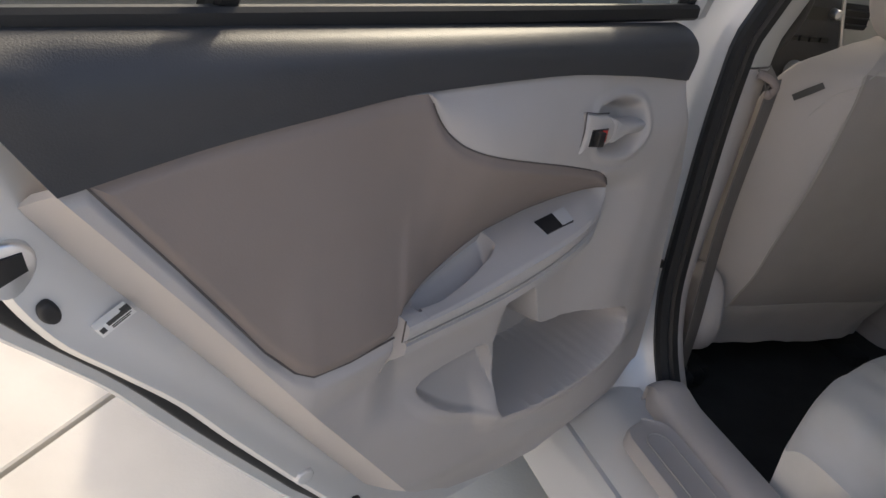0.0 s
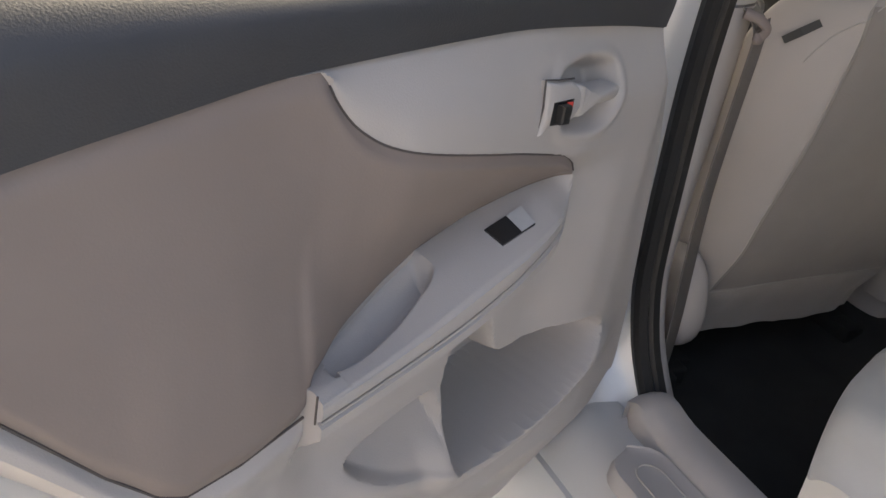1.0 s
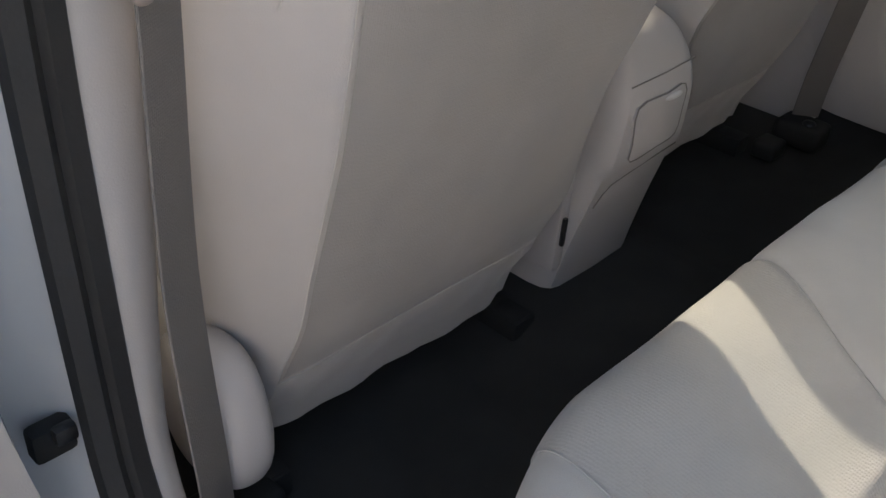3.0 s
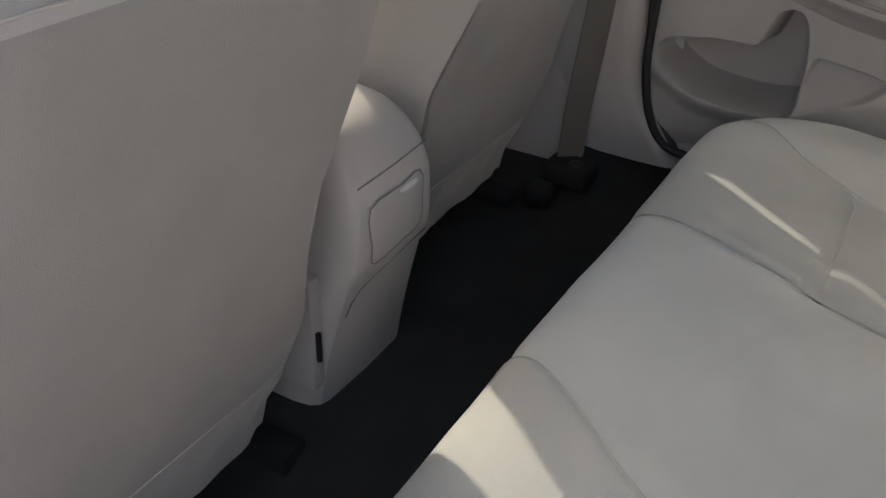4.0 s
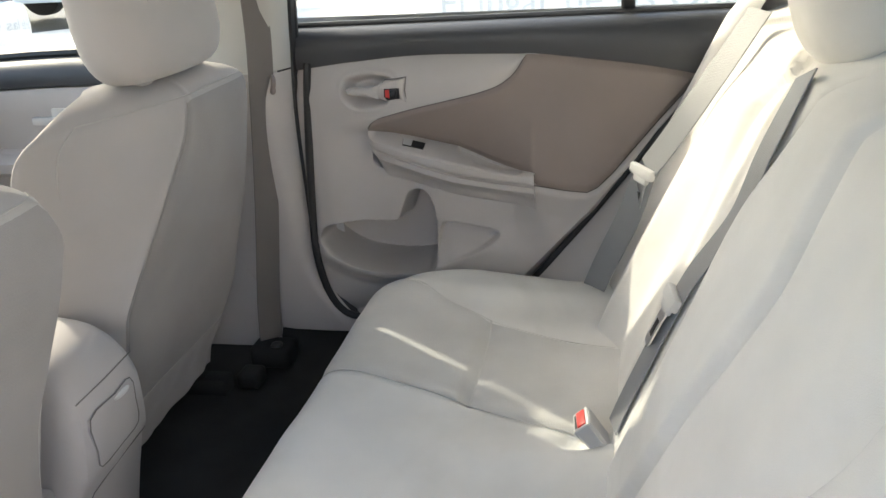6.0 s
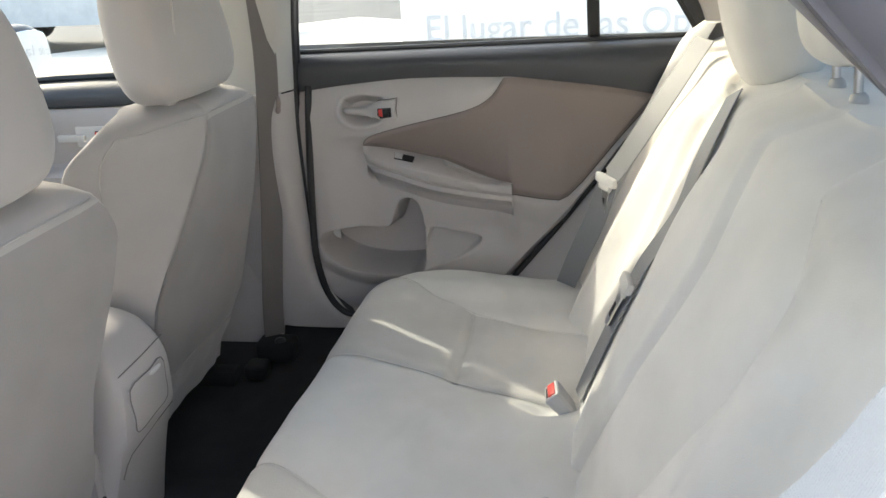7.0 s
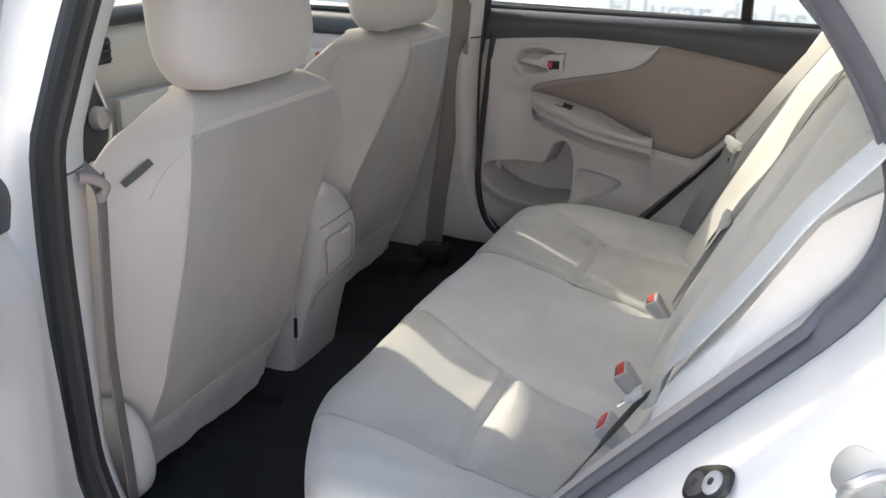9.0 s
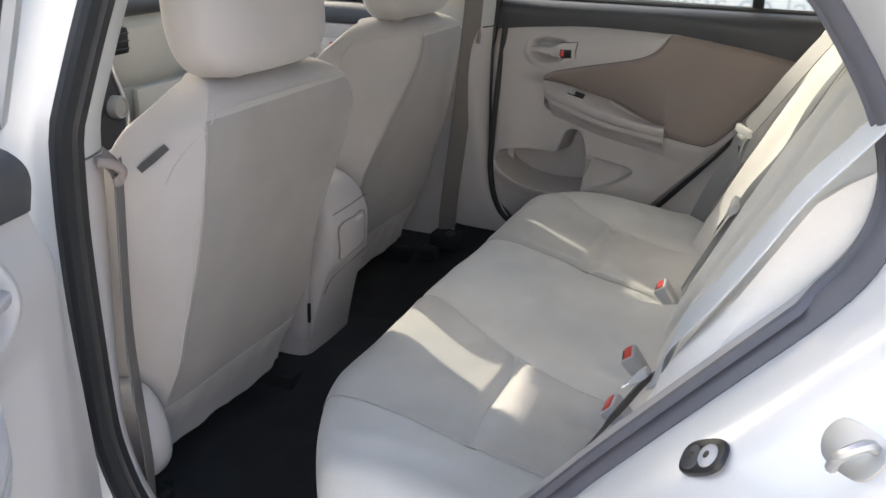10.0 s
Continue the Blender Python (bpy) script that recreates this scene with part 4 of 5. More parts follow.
def build_dashboard():
    dash = thing("dashboard", "pale grey dashboard with a dark radio panel", "dashboard")
    rows = []
    for x in steps(-0.70, 0.70, 28):
        prof = [(1.45, 0.955), (1.0, 0.965), (0.82, 0.950), (0.745, 0.918), (0.72, 0.88), (0.73, 0.80), (0.755, 0.74), (0.74, 0.70), (0.72, 0.62), (0.745, 0.52), (0.85, 0.45), (1.3, 0.40)]
        r = [(x, y - 0.03 * sm(0.14, 0.10, abs(x)), z) for y, z in prof]
        rows.append(r)
    part("dash_shell", grid(rows), M_DASH, dash, "pale grey moulded shell")
    part("upper_roll", sweep([(x, 0.733, 0.928) for x in steps(-0.70, 0.70, 8)], circle(0.022, 10), up=(0, 0, 1)), M_TRIM_DARK, dash, "charcoal padded top edge")
    rows = []
    for z, hw in ((0.50, 0.10), (0.60, 0.125), (0.68, 0.152), (0.73, 0.150), (0.80, 0.122), (0.90, 0.088), (0.925, 0.080)):
        rows.append([(k * hw, 0.672 + 0.012 * abs(k) ** 4 + 0.03 * sm(0.62, 0.5, z), z) for k in steps(-1, 1, 12)] + [(hw, 0.75, z), (-hw, 0.75, z)])
    radio = part("radio_panel", grid(rows, True, True), M_TRIM_DARK, dash, "dark radio and climate panel")
    for s in (-1, 1):
        edge = [(s * (hw + 0.003), 0.684, z) for z, hw in ((0.60, 0.125), (0.68, 0.152), (0.73, 0.150), (0.80, 0.122), (0.90, 0.088))]
        part("bezel_strip", tube(spline(edge, 4), 0.006, 8, (0, 1, 0)), M_CHROME, radio, "silver edging")
    for x, z, r in ((-0.108, 0.728, 0.026), (0.0, 0.728, 0.026), (0.108, 0.728, 0.026), (-0.064, 0.868, 0.013), (0.064, 0.868, 0.013)):
        ring = [[(x + rr * math.cos(a), 0.680 - h, z + rr * math.sin(a)) for a in steps(0, 2 * math.pi * 17 / 18, 17)] for rr, h in ((r, 0.0), (r, 0.022), (r * 0.85, 0.028), (r * 0.80, 0.028), (r * 0.72, 0.022))]
        part("knob", grid(ring, True, True), M_BUCKLE if r > 0.02 else M_CHROME, radio, "ringed control knob")
    part("display", box(0.0, 0.671, 0.865, 0.09, 0.006, 0.03, 0.001), M_LABEL, radio)
    for k in range(5):
        part("key", box(-0.06 + 0.03 * k, 0.670, 0.805, 0.024, 0.008, 0.012, 0.002), M_BLACK, radio)
    part("glovebox_lid", box(0.42, 0.713, 0.66, 0.40, 0.02, 0.17, 0.012), M_DASH, dash)
    part("glovebox_latch", box(0.42, 0.700, 0.725, 0.075, 0.01, 0.03, 0.004), M_TRIM, dash)
    for x in (-0.16, 0.16):
        v = part("air_vent", box(x, 0.710, 0.86, 0.09, 0.02, 0.06, 0.008), M_BLACK, dash)
        for k in range(3):
            part("slat", box(x, 0.698, 0.843 + 0.017 * k, 0.078, 0.008, 0.003, 0.001), M_TRIM_DARK, v)
    wheel = [(-0.36 + 0.185 * math.cos(a), 0.52 - 0.08 * math.sin(a), 0.86 + 0.165 * math.sin(a)) for a in steps(0, 2 * math.pi, 36)][:-1]
    sw = thing("steering_wheel", "dark grey steering wheel before the driver seat", "steering wheel")
    part("rim", sweep(wheel, circle(0.015, 10), up=(0, 1, 0.5), closed=True), M_TRIM_DARK, sw)
    part("hub", cushion(-0.36, 0.54, 0.86, 0.08, 0.03, 0.06, 3), M_TRIM_DARK, sw)
    part("spoke", box(-0.36, 0.54, 0.86, 0.34, 0.02, 0.03, 0.008), M_TRIM_DARK, sw)
    part("column", sweep([(-0.36, 0.56, 0.85), (-0.36, 0.8, 0.76)], circle(0.04, 12)), M_TRIM_DARK, sw)


build_dashboard()


# ---------------------------------------------------------------- front seats
def build_front_seat(cx, dy, label, out, fold, wide=((0.4, 0.0), (0.95, 0.0)), slim=((0.4, 0.0), (0.95, 0.0))):
    """A front seat. out: the side of its outer edge, -1 or 1."""
    seat = thing("front_seat", label, "car seat", group="front seats")

    def shape(z):
        hw = curve([(0.36, 0.222), (0.47, 0.232), (0.6, 0.247), (0.75, 0.262), (0.82, 0.260), (0.86, 0.252), (0.89, 0.236), (0.913, 0.212), (0.930, 0.178), (0.940, 0.13)], z)
        yr = curve([(0.36, 0.085), (0.47, 0.050), (0.55, 0.016), (0.60, 0.004), (0.66, -0.012), (0.73, -0.030), (0.82, -0.046), (0.88, -0.054), (0.908, -0.054), (0.925, -0.042), (0.936, -0.020), (0.940, 0.0)], z)
        th = curve([(0.36, 0.10), (0.6, 0.125), (0.85, 0.12), (0.908, 0.10), (0.925, 0.075), (0.936, 0.045), (0.940, 0.02)], z)
        return hw, yr, th

    def rise(z):
        return z if z < 0.80 else 0.80 + (z - 0.80) * 1.04

    def crease(z, inner):
        """Half width of the flat back panel, where the side bolster begins."""
        return min(curve(fold, z) if inner else 0.188, shape(z)[0] * 0.84)

    def half(z, inner=False):
        hw, yr, th = shape(z)
        hw += curve(wide, z) if inner else -curve(slim, z)
        hw = max(hw, 0.06)
        cr = crease(z, inner)
        d = hw - cr
        a = [(0.0, 0.0), (cr * 0.4, 0.0), (cr * 0.75, -0.001), (cr, 0.002)]
        g = curve([(0.86, 1.0), (0.885, 0.95), (0.91, 0.79), (0.93, 0.58), (0.94, 0.4)], z)
        f = 1.0 - 0.9 * sm(0.60, 0.90, z)
        b = [(cr, 0.002), (cr + d * 0.35, 0.024 * g), (cr + d * 0.72, 0.060 * g), (hw, 0.100 * g), (hw * 0.985, 0.116 * g),
             (hw * (0.72 + 0.18 * f), 0.122 * g + 0.055 * f), (hw * 0.45, 0.112 * g + 0.035 * f), (0.0, 0.10 * g + 0.02 * f)]
        pa = spline([(p[0], p[1], 0) for p in a], 4)
        pb = spline([(p[0], p[1], 0) for p in b], 4)
        return [(p.x, yr + p.y) for p in pa[:-1]] + [(p.x, yr + p.y) for p in pb]

    full = []
    for z in steps(0.455, 0.90, 40) + [0.908, 0.916, 0.923, 0.929, 0.934, 0.938, 0.940]:
        h, g = half(z), half(z, True)
        full.append([(cx + out * a, dy + b, rise(z)) for a, b in h] + [(cx - out * a, dy + b, rise(z)) for a, b in reversed(g[1:-1])])
    part("backrest", grid(full, True, True), M_BACK_SHADED, seat, "cloth covered backrest with shade in its colour")
    # lower hem of the cover, a little proud and wavy
    rows = []
    for z in steps(0.462, 0.362, 12):
        h, g = half(max(z, 0.40)), half(max(z, 0.40), True)
        f = (0.462 - z) / 0.10
        ring = [(cx + out * a, dy + b, z) for a, b in h] + [(cx - out * a, dy + b, z) for a, b in reversed(g[1:-1])]
        r = []
        for i, p in enumerate(ring):
            wob = 0.003 * math.sin(i * 0.55 + 2.0 * f) * f + 0.002 * math.sin(i * 1.3)
            r.append((cx + (p[0] - cx) * 1.006, p[1] - 0.004 * sm(0, 0.15, f) + 0.020 * f + wob, p[2] + 0.006 * math.sin(i * 0.21) * f))
        rows.append(r)
    part("cover_hem", grid(rows, True, False), M_BACK_SHADED, seat)

    def back_line(pts, lift=0.0005):
        res = []
        for a, z in pts:
            h = half(z, a * out < 0)
            for (a0, b0), (a1, b1) in zip(h, h[1:]):
                if a0 <= abs(a) <= a1 and a1 > a0:
                    res.append((cx + a, dy + b0 + (b1 - b0) * (abs(a) - a0) / (a1 - a0) - lift, rise(z)))
                    break
        return res

    rows = []
    for z in steps(0.468, 0.906, 44):
        lo, hi = crease(z, out > 0) - 0.003, crease(z, out < 0) - 0.003
        rows.append(back_line([(-lo + (lo + hi) * k, z) for k in steps(0, 1, 28)], 0.0025 * sm(0.468, 0.474, z) * sm(0.906, 0.896, z)))
    # Darkened to stand for the shade between the lighter bolsters.
    part("back_panel", grid(rows), M_PANEL_SHADED, seat, "knitted cloth back panel with shade in its colour")
    if out < 0:
        part("back_seam", tube(back_line([(out * crease(z, False), z) for z in steps(0.465, 0.885, 24)]), 0.0007, 6), M_SEAM_L, seat)
    part("hem_seam", tube(back_line([(a, 0.463 + 0.012 * math.cos(a * 9) * 0.4) for a in steps(-0.215, 0.215, 30)]), 0.0009, 6), M_SEAM_L, seat)
    def rim(z, inner):
        return 0.87 * (shape(z)[0] + (curve(wide, z) if inner else -curve(slim, z)))
    up = steps(0.83, 0.914, 14)
    arch = [(-rim(z, out > 0), z) for z in up] + [(-rim(0.914, out > 0) * (1 - k) + rim(0.914, out < 0) * k, 0.914) for k in steps(0.03, 0.97, 20)] + [(rim(z, out < 0), z) for z in reversed(up)]
    part("top_seam", tube(back_line(arch, 0.0004), 0.0011, 6), M_SEAM_L, seat)
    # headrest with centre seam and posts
    # The front headrest takes the darkened back cloth to stand for shade.
    hr = part("headrest", headrest_mesh(cx, dy + 0.006, 1.068, 0.164, 0.062, 0.124, -9), M_BACK_SHADED, seat, "padded grey-beige headrest")
    arc = [(cx - 0.098 - 0.016 * math.sin(a), dy + 0.006 - 0.0590 * math.cos(a) ** 0.35 - 0.016 * math.sin(a), 1.070 + 0.118 * math.sin(a)) for a in steps(-1.25, 1.25, 16)]
    part("headrest_seam", tube(arc, 0.0016, 6), M_SEAM_L, hr)
    for s in (-1, 1):
        part("headrest_post", sweep([(cx + s * 0.055, dy + 0.0, 0.945), (cx + s * 0.055, dy + 0.008, 1.04)], circle(0.006, 10), up=(0, 1, 0)), M_CHROME, seat, "steel post")
        part("post_guide", cushion(cx + s * 0.055, dy - 0.002, 0.948, 0.022, 0.015, 0.010, 2.6, 20, 8), M_TRIM, seat)
    part("cushion", cushion(cx, dy + 0.33, 0.50, 0.255, 0.25, 0.10, 4.0), M_SEAT, seat)
    part("seat_base", box(cx, dy + 0.32, 0.40, 0.42, 0.36, 0.08, 0.01), M_MATTE, seat)
    for s in (-1, 1):
        part("rail", box(cx + s * 0.19, dy + 0.26, 0.318, 0.04, 0.40, 0.035, 0.006), M_MATTE, seat, "black steel seat rail")
        part("rail_cover", box(cx + s * 0.19, dy + 0.085, 0.322, 0.034, 0.045, 0.032, 0.008), M_MATTE, seat, "black plastic rail end cover")
    # hinge cover at the outer foot and trim with a slot at the inner foot
    if out < 0:
        part("recliner_cover", recliner_mesh(cx + out * 0.243, dy + 0.070, 0.462, out), M_TRIM, seat, "light grey plastic hinge cover")
    inner = cx - out * 0.252
    ic = part("inner_cover", box(inner, dy + 0.118, 0.450, 0.022, 0.10, 0.15, 0.009), M_TRIM, seat, "light grey plastic side cover")
    part("slot", box(inner + out * 0.002, dy + 0.0665, 0.436, 0.006, 0.006, 0.040, 0.002), M_BLACK, ic)
    if out < 0:
        tag = back_line([(-0.212, 0.876), (-0.234, 0.848)])
        t0, t1 = Vector(tag[0]), Vector(tag[1])
        n = Vector((-0.6, -0.75, 0.25)).normalized()
        sd = (t1 - t0).normalized().cross(n)
        rows = [[t0 + n * 0.003 + sd * 0.005, t0 + n * 0.004 - sd * 0.005], [t0.lerp(t1, 0.5) + n * 0.005 + sd * 0.0055, t0.lerp(t1, 0.5) + n * 0.006 - sd * 0.0055], [t1 + n * 0.003 + sd * 0.005, t1 + n * 0.004 - sd * 0.005]]
        bm = grid(rows)
        bmesh.ops.solidify(bm, geom=bm.faces[:], thickness=0.0012)
        part("side_tag", bm, M_LABEL, seat, "dark grey sewn side label", smooth=False)
    return seat


def headrest_mesh(cx, cy, cz, hx, hy, hz, tilt):
    """A head pad: broader above, drawn in at the foot, with a flattened back."""
    rows = []
    for k in range(19):
        ph = -math.pi / 2 + math.pi * k / 18
        c, s = math.cos(ph), math.sin(ph)
        f = max(abs(c) ** (0.36 if s < 0 else 0.55), 1e-3)
        z = hz * math.copysign(abs(s) ** 0.75, s)
        wide = 1.0 - 0.16 * sm(-0.6, 1.0, s)
        ring = super_ring(z, 0, 0, hx * f * wide, hy * f * (1.0 - 0.10 * s), 40, 2.7)
        rows.append(ring)
    bm = grid(rows, wrap=True)
    bm.transform(Matrix.Translation((cx, cy, cz)) @ Matrix.Rotation(radians(tilt), 4, "X"))
    return bm


def recliner_mesh(x, y, z, out):
    bm = cushion(0, 0, 0, 0.034, 0.060, 0.076, 2.6, 32, 14)
    bm.transform(Matrix.Translation((x, y, z)) @ Matrix.Rotation(radians(-14), 4, "X"))
    return bm


build_front_seat(-0.345, 0.0, "grey-beige cloth driver seat with a dark side label", -1, [(0.45, 0.178), (0.55, 0.172), (0.63, 0.160), (0.68, 0.156), (0.75, 0.176), (0.81, 0.200), (0.87, 0.214)], [(0.45, 0.0), (0.56, 0.006), (0.66, 0.014), (0.85, 0.014), (0.90, 0.013), (0.94, 0.008)],
                 [(0.36, 0.0), (0.78, 0.0), (0.82, 0.004), (0.86, 0.012), (0.89, 0.020), (0.915, 0.028), (0.94, 0.034)])
build_front_seat(0.345, 0.075, "grey-beige cloth passenger seat beside the closed door", 1, [(0.45, 0.235), (0.60, 0.228), (0.68, 0.196), (0.75, 0.146), (0.80, 0.104), (0.86, 0.055), (0.92, 0.03)], [(0.45, 0.0), (0.70, 0.002), (0.80, 0.022), (0.86, 0.042), (0.90, 0.050), (0.93, 0.030), (0.94, 0.0)], [(0.36, 0.032), (0.50, 0.030), (0.60, 0.022), (0.68, 0.008), (0.74, 0.0)])


# ---------------------------------------------------------------- rear bench
def back_y(z):
    return curve([(0.42, -0.565), (0.50, -0.590), (0.62, -0.640), (0.75, -0.700), (0.87, -0.758), (0.95, -0.798), (1.0, -0.825)], z)


SEAT_PROFILE = [(-0.225, 0.31), (-0.205, 0.36), (-0.182, 0.42), (-0.168, 0.460), (-0.166, 0.482), (-0.177, 0.502), (-0.205, 0.514), (-0.26, 0.519), (-0.33, 0.516), (-0.39, 0.510), (-0.46, 0.504), (-0.53, 0.501), (-0.60, 0.50), (-0.68, 0.50)]
SEAT_LINE = spline([(0, y + 0.016 * sm(-0.35, -0.20, y), z) for y, z in SEAT_PROFILE], 9)
BUCKLES = [(0.126, -0.552), (-0.172, -0.556), (-0.330, -0.566)]


SEAM_IN = {-1: [(-0.60, 0.300), (-0.533, 0.277), (-0.476, 0.258), (-0.393, 0.223), (-0.306, 0.170), (-0.231, 0.110), (-0.176, 0.080), (-0.10, 0.065)],
           1: [(-0.60, 0.122), (-0.50, 0.151), (-0.398, 0.183), (-0.297, 0.221), (-0.18, 0.263), (-0.10, 0.28)]}
SEAM_OUT = {-1: [(-0.62, 0.49), (-0.52, 0.505), (-0.39, 0.492), (-0.29, 0.478), (-0.19, 0.455), (-0.10, 0.44)],
            1: [(-0.60, 0.378), (-0.52, 0.395), (-0.44, 0.422), (-0.35, 0.475), (-0.25, 0.545), (-0.18, 0.575), (-0.10, 0.59)]}


def seam_in(y, s):
    """Inner edge of a seat panel, as a distance from the middle."""
    return curve(SEAM_IN[s], y)


def seam_out(y, s):
    return curve(SEAM_OUT[s], y)


def seat_point(x, k, lift=0.0):
    """A point of the bench cushion at the side distance x and step k of its profile."""
    p = SEAT_LINE[k]
    ax, s = abs(x), (1 if x > 0 else -1)
    cut = 0.115 * sm(0.46, 0.69, ax) ** 2 if s > 0 else 0.175 * (max(0.0, ax - 0.37) / 0.35) ** 1.5
    y = p.y - cut * sm(-0.62, -0.18, p.y)
    top = sm(0.46, 0.50, p.z)
    d = min(ax - seam_in(p.y, s), seam_out(p.y, s) - ax)
    z = p.z - 0.010 * sm(0.0, 0.05, d) * top * sm(-0.20, -0.30, p.y)
    inner = ax - seam_in(p.y, s) < seam_out(p.y, s) - ax
    groove = -(0.006 if inner else 0.0015) * math.exp(-(d / 0.009) ** 2) * top
    cross = -0.015 * math.exp(-((p.y + 0.388) / (0.020 if p.y < -0.388 else 0.008)) ** 2) * sm(-0.002, 0.012, d)
    for bx, by in BUCKLES:
        cross -= 0.016 * math.exp(-((x - bx + 0.01) / 0.020) ** 2 - ((p.y - by - 0.012) / 0.030) ** 2)
    z += groove + cross + 0.008 * sm(0.16, 0.06, ax) * top + 0.014 * sm(0.49, 0.56, ax) * sm(0.66, 0.60, ax) * top - 0.035 * sm(0.62, 0.70, ax) * top
    wr = 0.0016 * math.sin(31 * x + 17 * p.y) * math.sin(23 * p.y - 9 * x) * top
    return Vector((x, y, z + wr + lift))


# seams of the backrest, (z, distance from the middle)
MID_SEAM = [(0.45, 0.055), (0.51, 0.060), (0.67, 0.082), (0.82, 0.118), (0.90, 0.092), (0.95, 0.080), (0.99, 0.092)]
WING_IN = [(0.66, 0.575), (0.72, 0.565), (0.77, 0.580), (0.82, 0.612), (0.89, 0.664), (0.95, 0.690), (1.0, 0.692)]
SIDE_SEAM = [(0.45, 0.20), (0.61, 0.265), (0.745, 0.325), (0.83, 0.362), (0.87, 0.368), (0.90, 0.340), (0.94, 0.290), (0.985, 0.235)]


def build_rear_seat():
    seat = thing("rear_seat", "grey-beige cloth rear bench with woven seat panels", "car seat")
    xs = steps(-0.69, 0.69, 230)
    rows = []
    idx = range(len(SEAT_LINE))
    for x in xs:
        rows.append([seat_point(x, k) for k in idx])
    for k, r in ((0, rows[0]), (len(rows) + 1, rows[-1])):
        rows.insert(k, [Vector((p.x * 1.004, p.y, min(p.z, 0.30))) for p in r])
    part("cushion", grid(rows), M_SEAT, seat, "soft velour seat cushion")
    # woven panels, laid over the two seating places
    for s in (-1, 1):
        rows = []
        ks = [k for k in idx if SEAT_LINE[k].z > 0.44]
        for k in ks:
            y = SEAT_LINE[k].y
            a, b = seam_in(y, s) + 0.003, seam_out(y, s) - 0.003
            rows.append([seat_point(s * (a + (b - a) * f), k, 0.0) + Vector((0, 0.0022 * sm(0.50, 0.47, SEAT_LINE[k].z), 0.0024 * sm(0.44, 0.50, SEAT_LINE[k].z))) for f in steps(0, 1, 40)])
        part("seat_panel", grid(rows), M_WEAVE, seat, "woven cloth seat panel")
        for fn in (seam_in, seam_out):
            pts = [seat_point(s * fn(SEAT_LINE[k].y, s), k, 0.0026) for k in idx if SEAT_LINE[k].z > 0.47 and SEAT_LINE[k].y > -0.60]
            part("panel_seam", tube(pts, 0.0007, 6), M_STITCH, seat)
    for s in (-1, 1):
        k = min(idx, key=lambda i: abs(SEAT_LINE[i].y + 0.388))
        a, b = seam_in(-0.388, s), seam_out(-0.388, s)
        part("cross_seam", tube([seat_point(s * (a + (b - a) * f), k, 0.0026) for f in steps(0, 1, 20)], 0.0013, 6), M_STITCH, seat)
    # backrest: outer wings, two hollow seating places, flat middle
    def back_point(x, z):
        ax = abs(x)
        y = back_y(z)
        ridge = math.exp(-((ax - (0.455 + 0.03 * (0.7 - z))) / 0.045) ** 2)
        y += (0.026 if x > 0 else 0.006) * ridge * sm(0.97, 0.85, z)
        y += (0.016 if x > 0 else 0.010) * sm(0.52, 0.62, ax) - 0.010 * sm(0.42, 0.36, ax) * sm(0.16, 0.24, ax)
        d = ax - curve(MID_SEAM, z)
        y += 0.008 * sm(0.01, -0.02, d) - 0.010 * math.exp(-(d / 0.009) ** 2)
        d = ax - curve(SIDE_SEAM, z)
        y -= (0.026 if x < 0 else 0.013) * math.exp(-(d / (0.055 if d < 0 else 0.011)) ** 2)
        y -= 0.055 * sm(0.945, 0.985, z) ** 1.5
        return Vector((x, y, z))
    zs = steps(0.43, 0.93, 40) + [0.94, 0.95, 0.958, 0.965, 0.971, 0.976, 0.980, 0.983, 0.985]
    rows = []
    for x in steps(-0.655, 0.655, 280):
        r = [back_point(x, z) for z in zs]
        r.append(Vector((x, -0.95, 0.983)))
        rows.append(r)
    part("backrest", grid(rows), M_SEAT, seat, "soft velour backrest")
    # side wings beside the door openings
    for s in (-1, 1):
        rows = []
        for z in steps(0.56, 1.0, 24):
            y = back_y(z)
            f = sm(0.56, 0.66, z) * sm(1.03, 0.97, z)
            o = 0.018 * sm(0.85, 0.97, z)
            if s > 0:
                rows.append([(x + o * (x - 0.62) / 0.08, y + b * f, z) for x, b in ((0.635, 0.002), (0.642, 0.024), (0.656, 0.038), (0.672, 0.041), (0.686, 0.032), (0.694, 0.012), (0.696, -0.05))])
            else:
                k, g = curve(WING_IN, z), sm(0.66, 0.74, z) * sm(1.02, 0.96, z)
                rows.append([(-(k + (0.705 - k) * q), y + b * g, z) for q, b in ((0.0, 0.006), (0.03, 0.022), (0.12, 0.033), (0.4, 0.038), (0.75, 0.034), (0.93, 0.020), (1.0, -0.04))])
        rows.append([(s * 0.66, -0.87, 1.004)] * 7)
        part("side_wing", grid(rows), M_SEAT, seat, "padded side wing")
    part("headrest", headrest_mesh(0.285, -0.850, 1.050, 0.150, 0.058, 0.095, -16), M_SEAT, seat, "padded grey-beige headrest")
    for k in (-1, 1):
        part("headrest_post", tube([(0.285 + k * 0.05, -0.865, 0.955), (0.285 + k * 0.05, -0.862, 1.02)], 0.006, 10, (0, 1, 0)), M_CHROME, seat, "steel post")
        part("post_guide", cushion(0.285 + k * 0.05, -0.868, 0.985, 0.016, 0.014, 0.008, 2.4, 16, 6), M_BLACK, seat)
    for k in (-1, 1):
        part("headrest_post", tube([(k * 0.05, -0.897, 0.955), (k * 0.05, -0.892, 1.065)], 0.005, 10, (0, 1, 0)), M_CHROME, seat, "steel post")
        part("post_guide", cushion(k * 0.05, -0.897, 0.986, 0.012, 0.010, 0.010, 2.4, 16, 6), M_BUCKLE, seat)
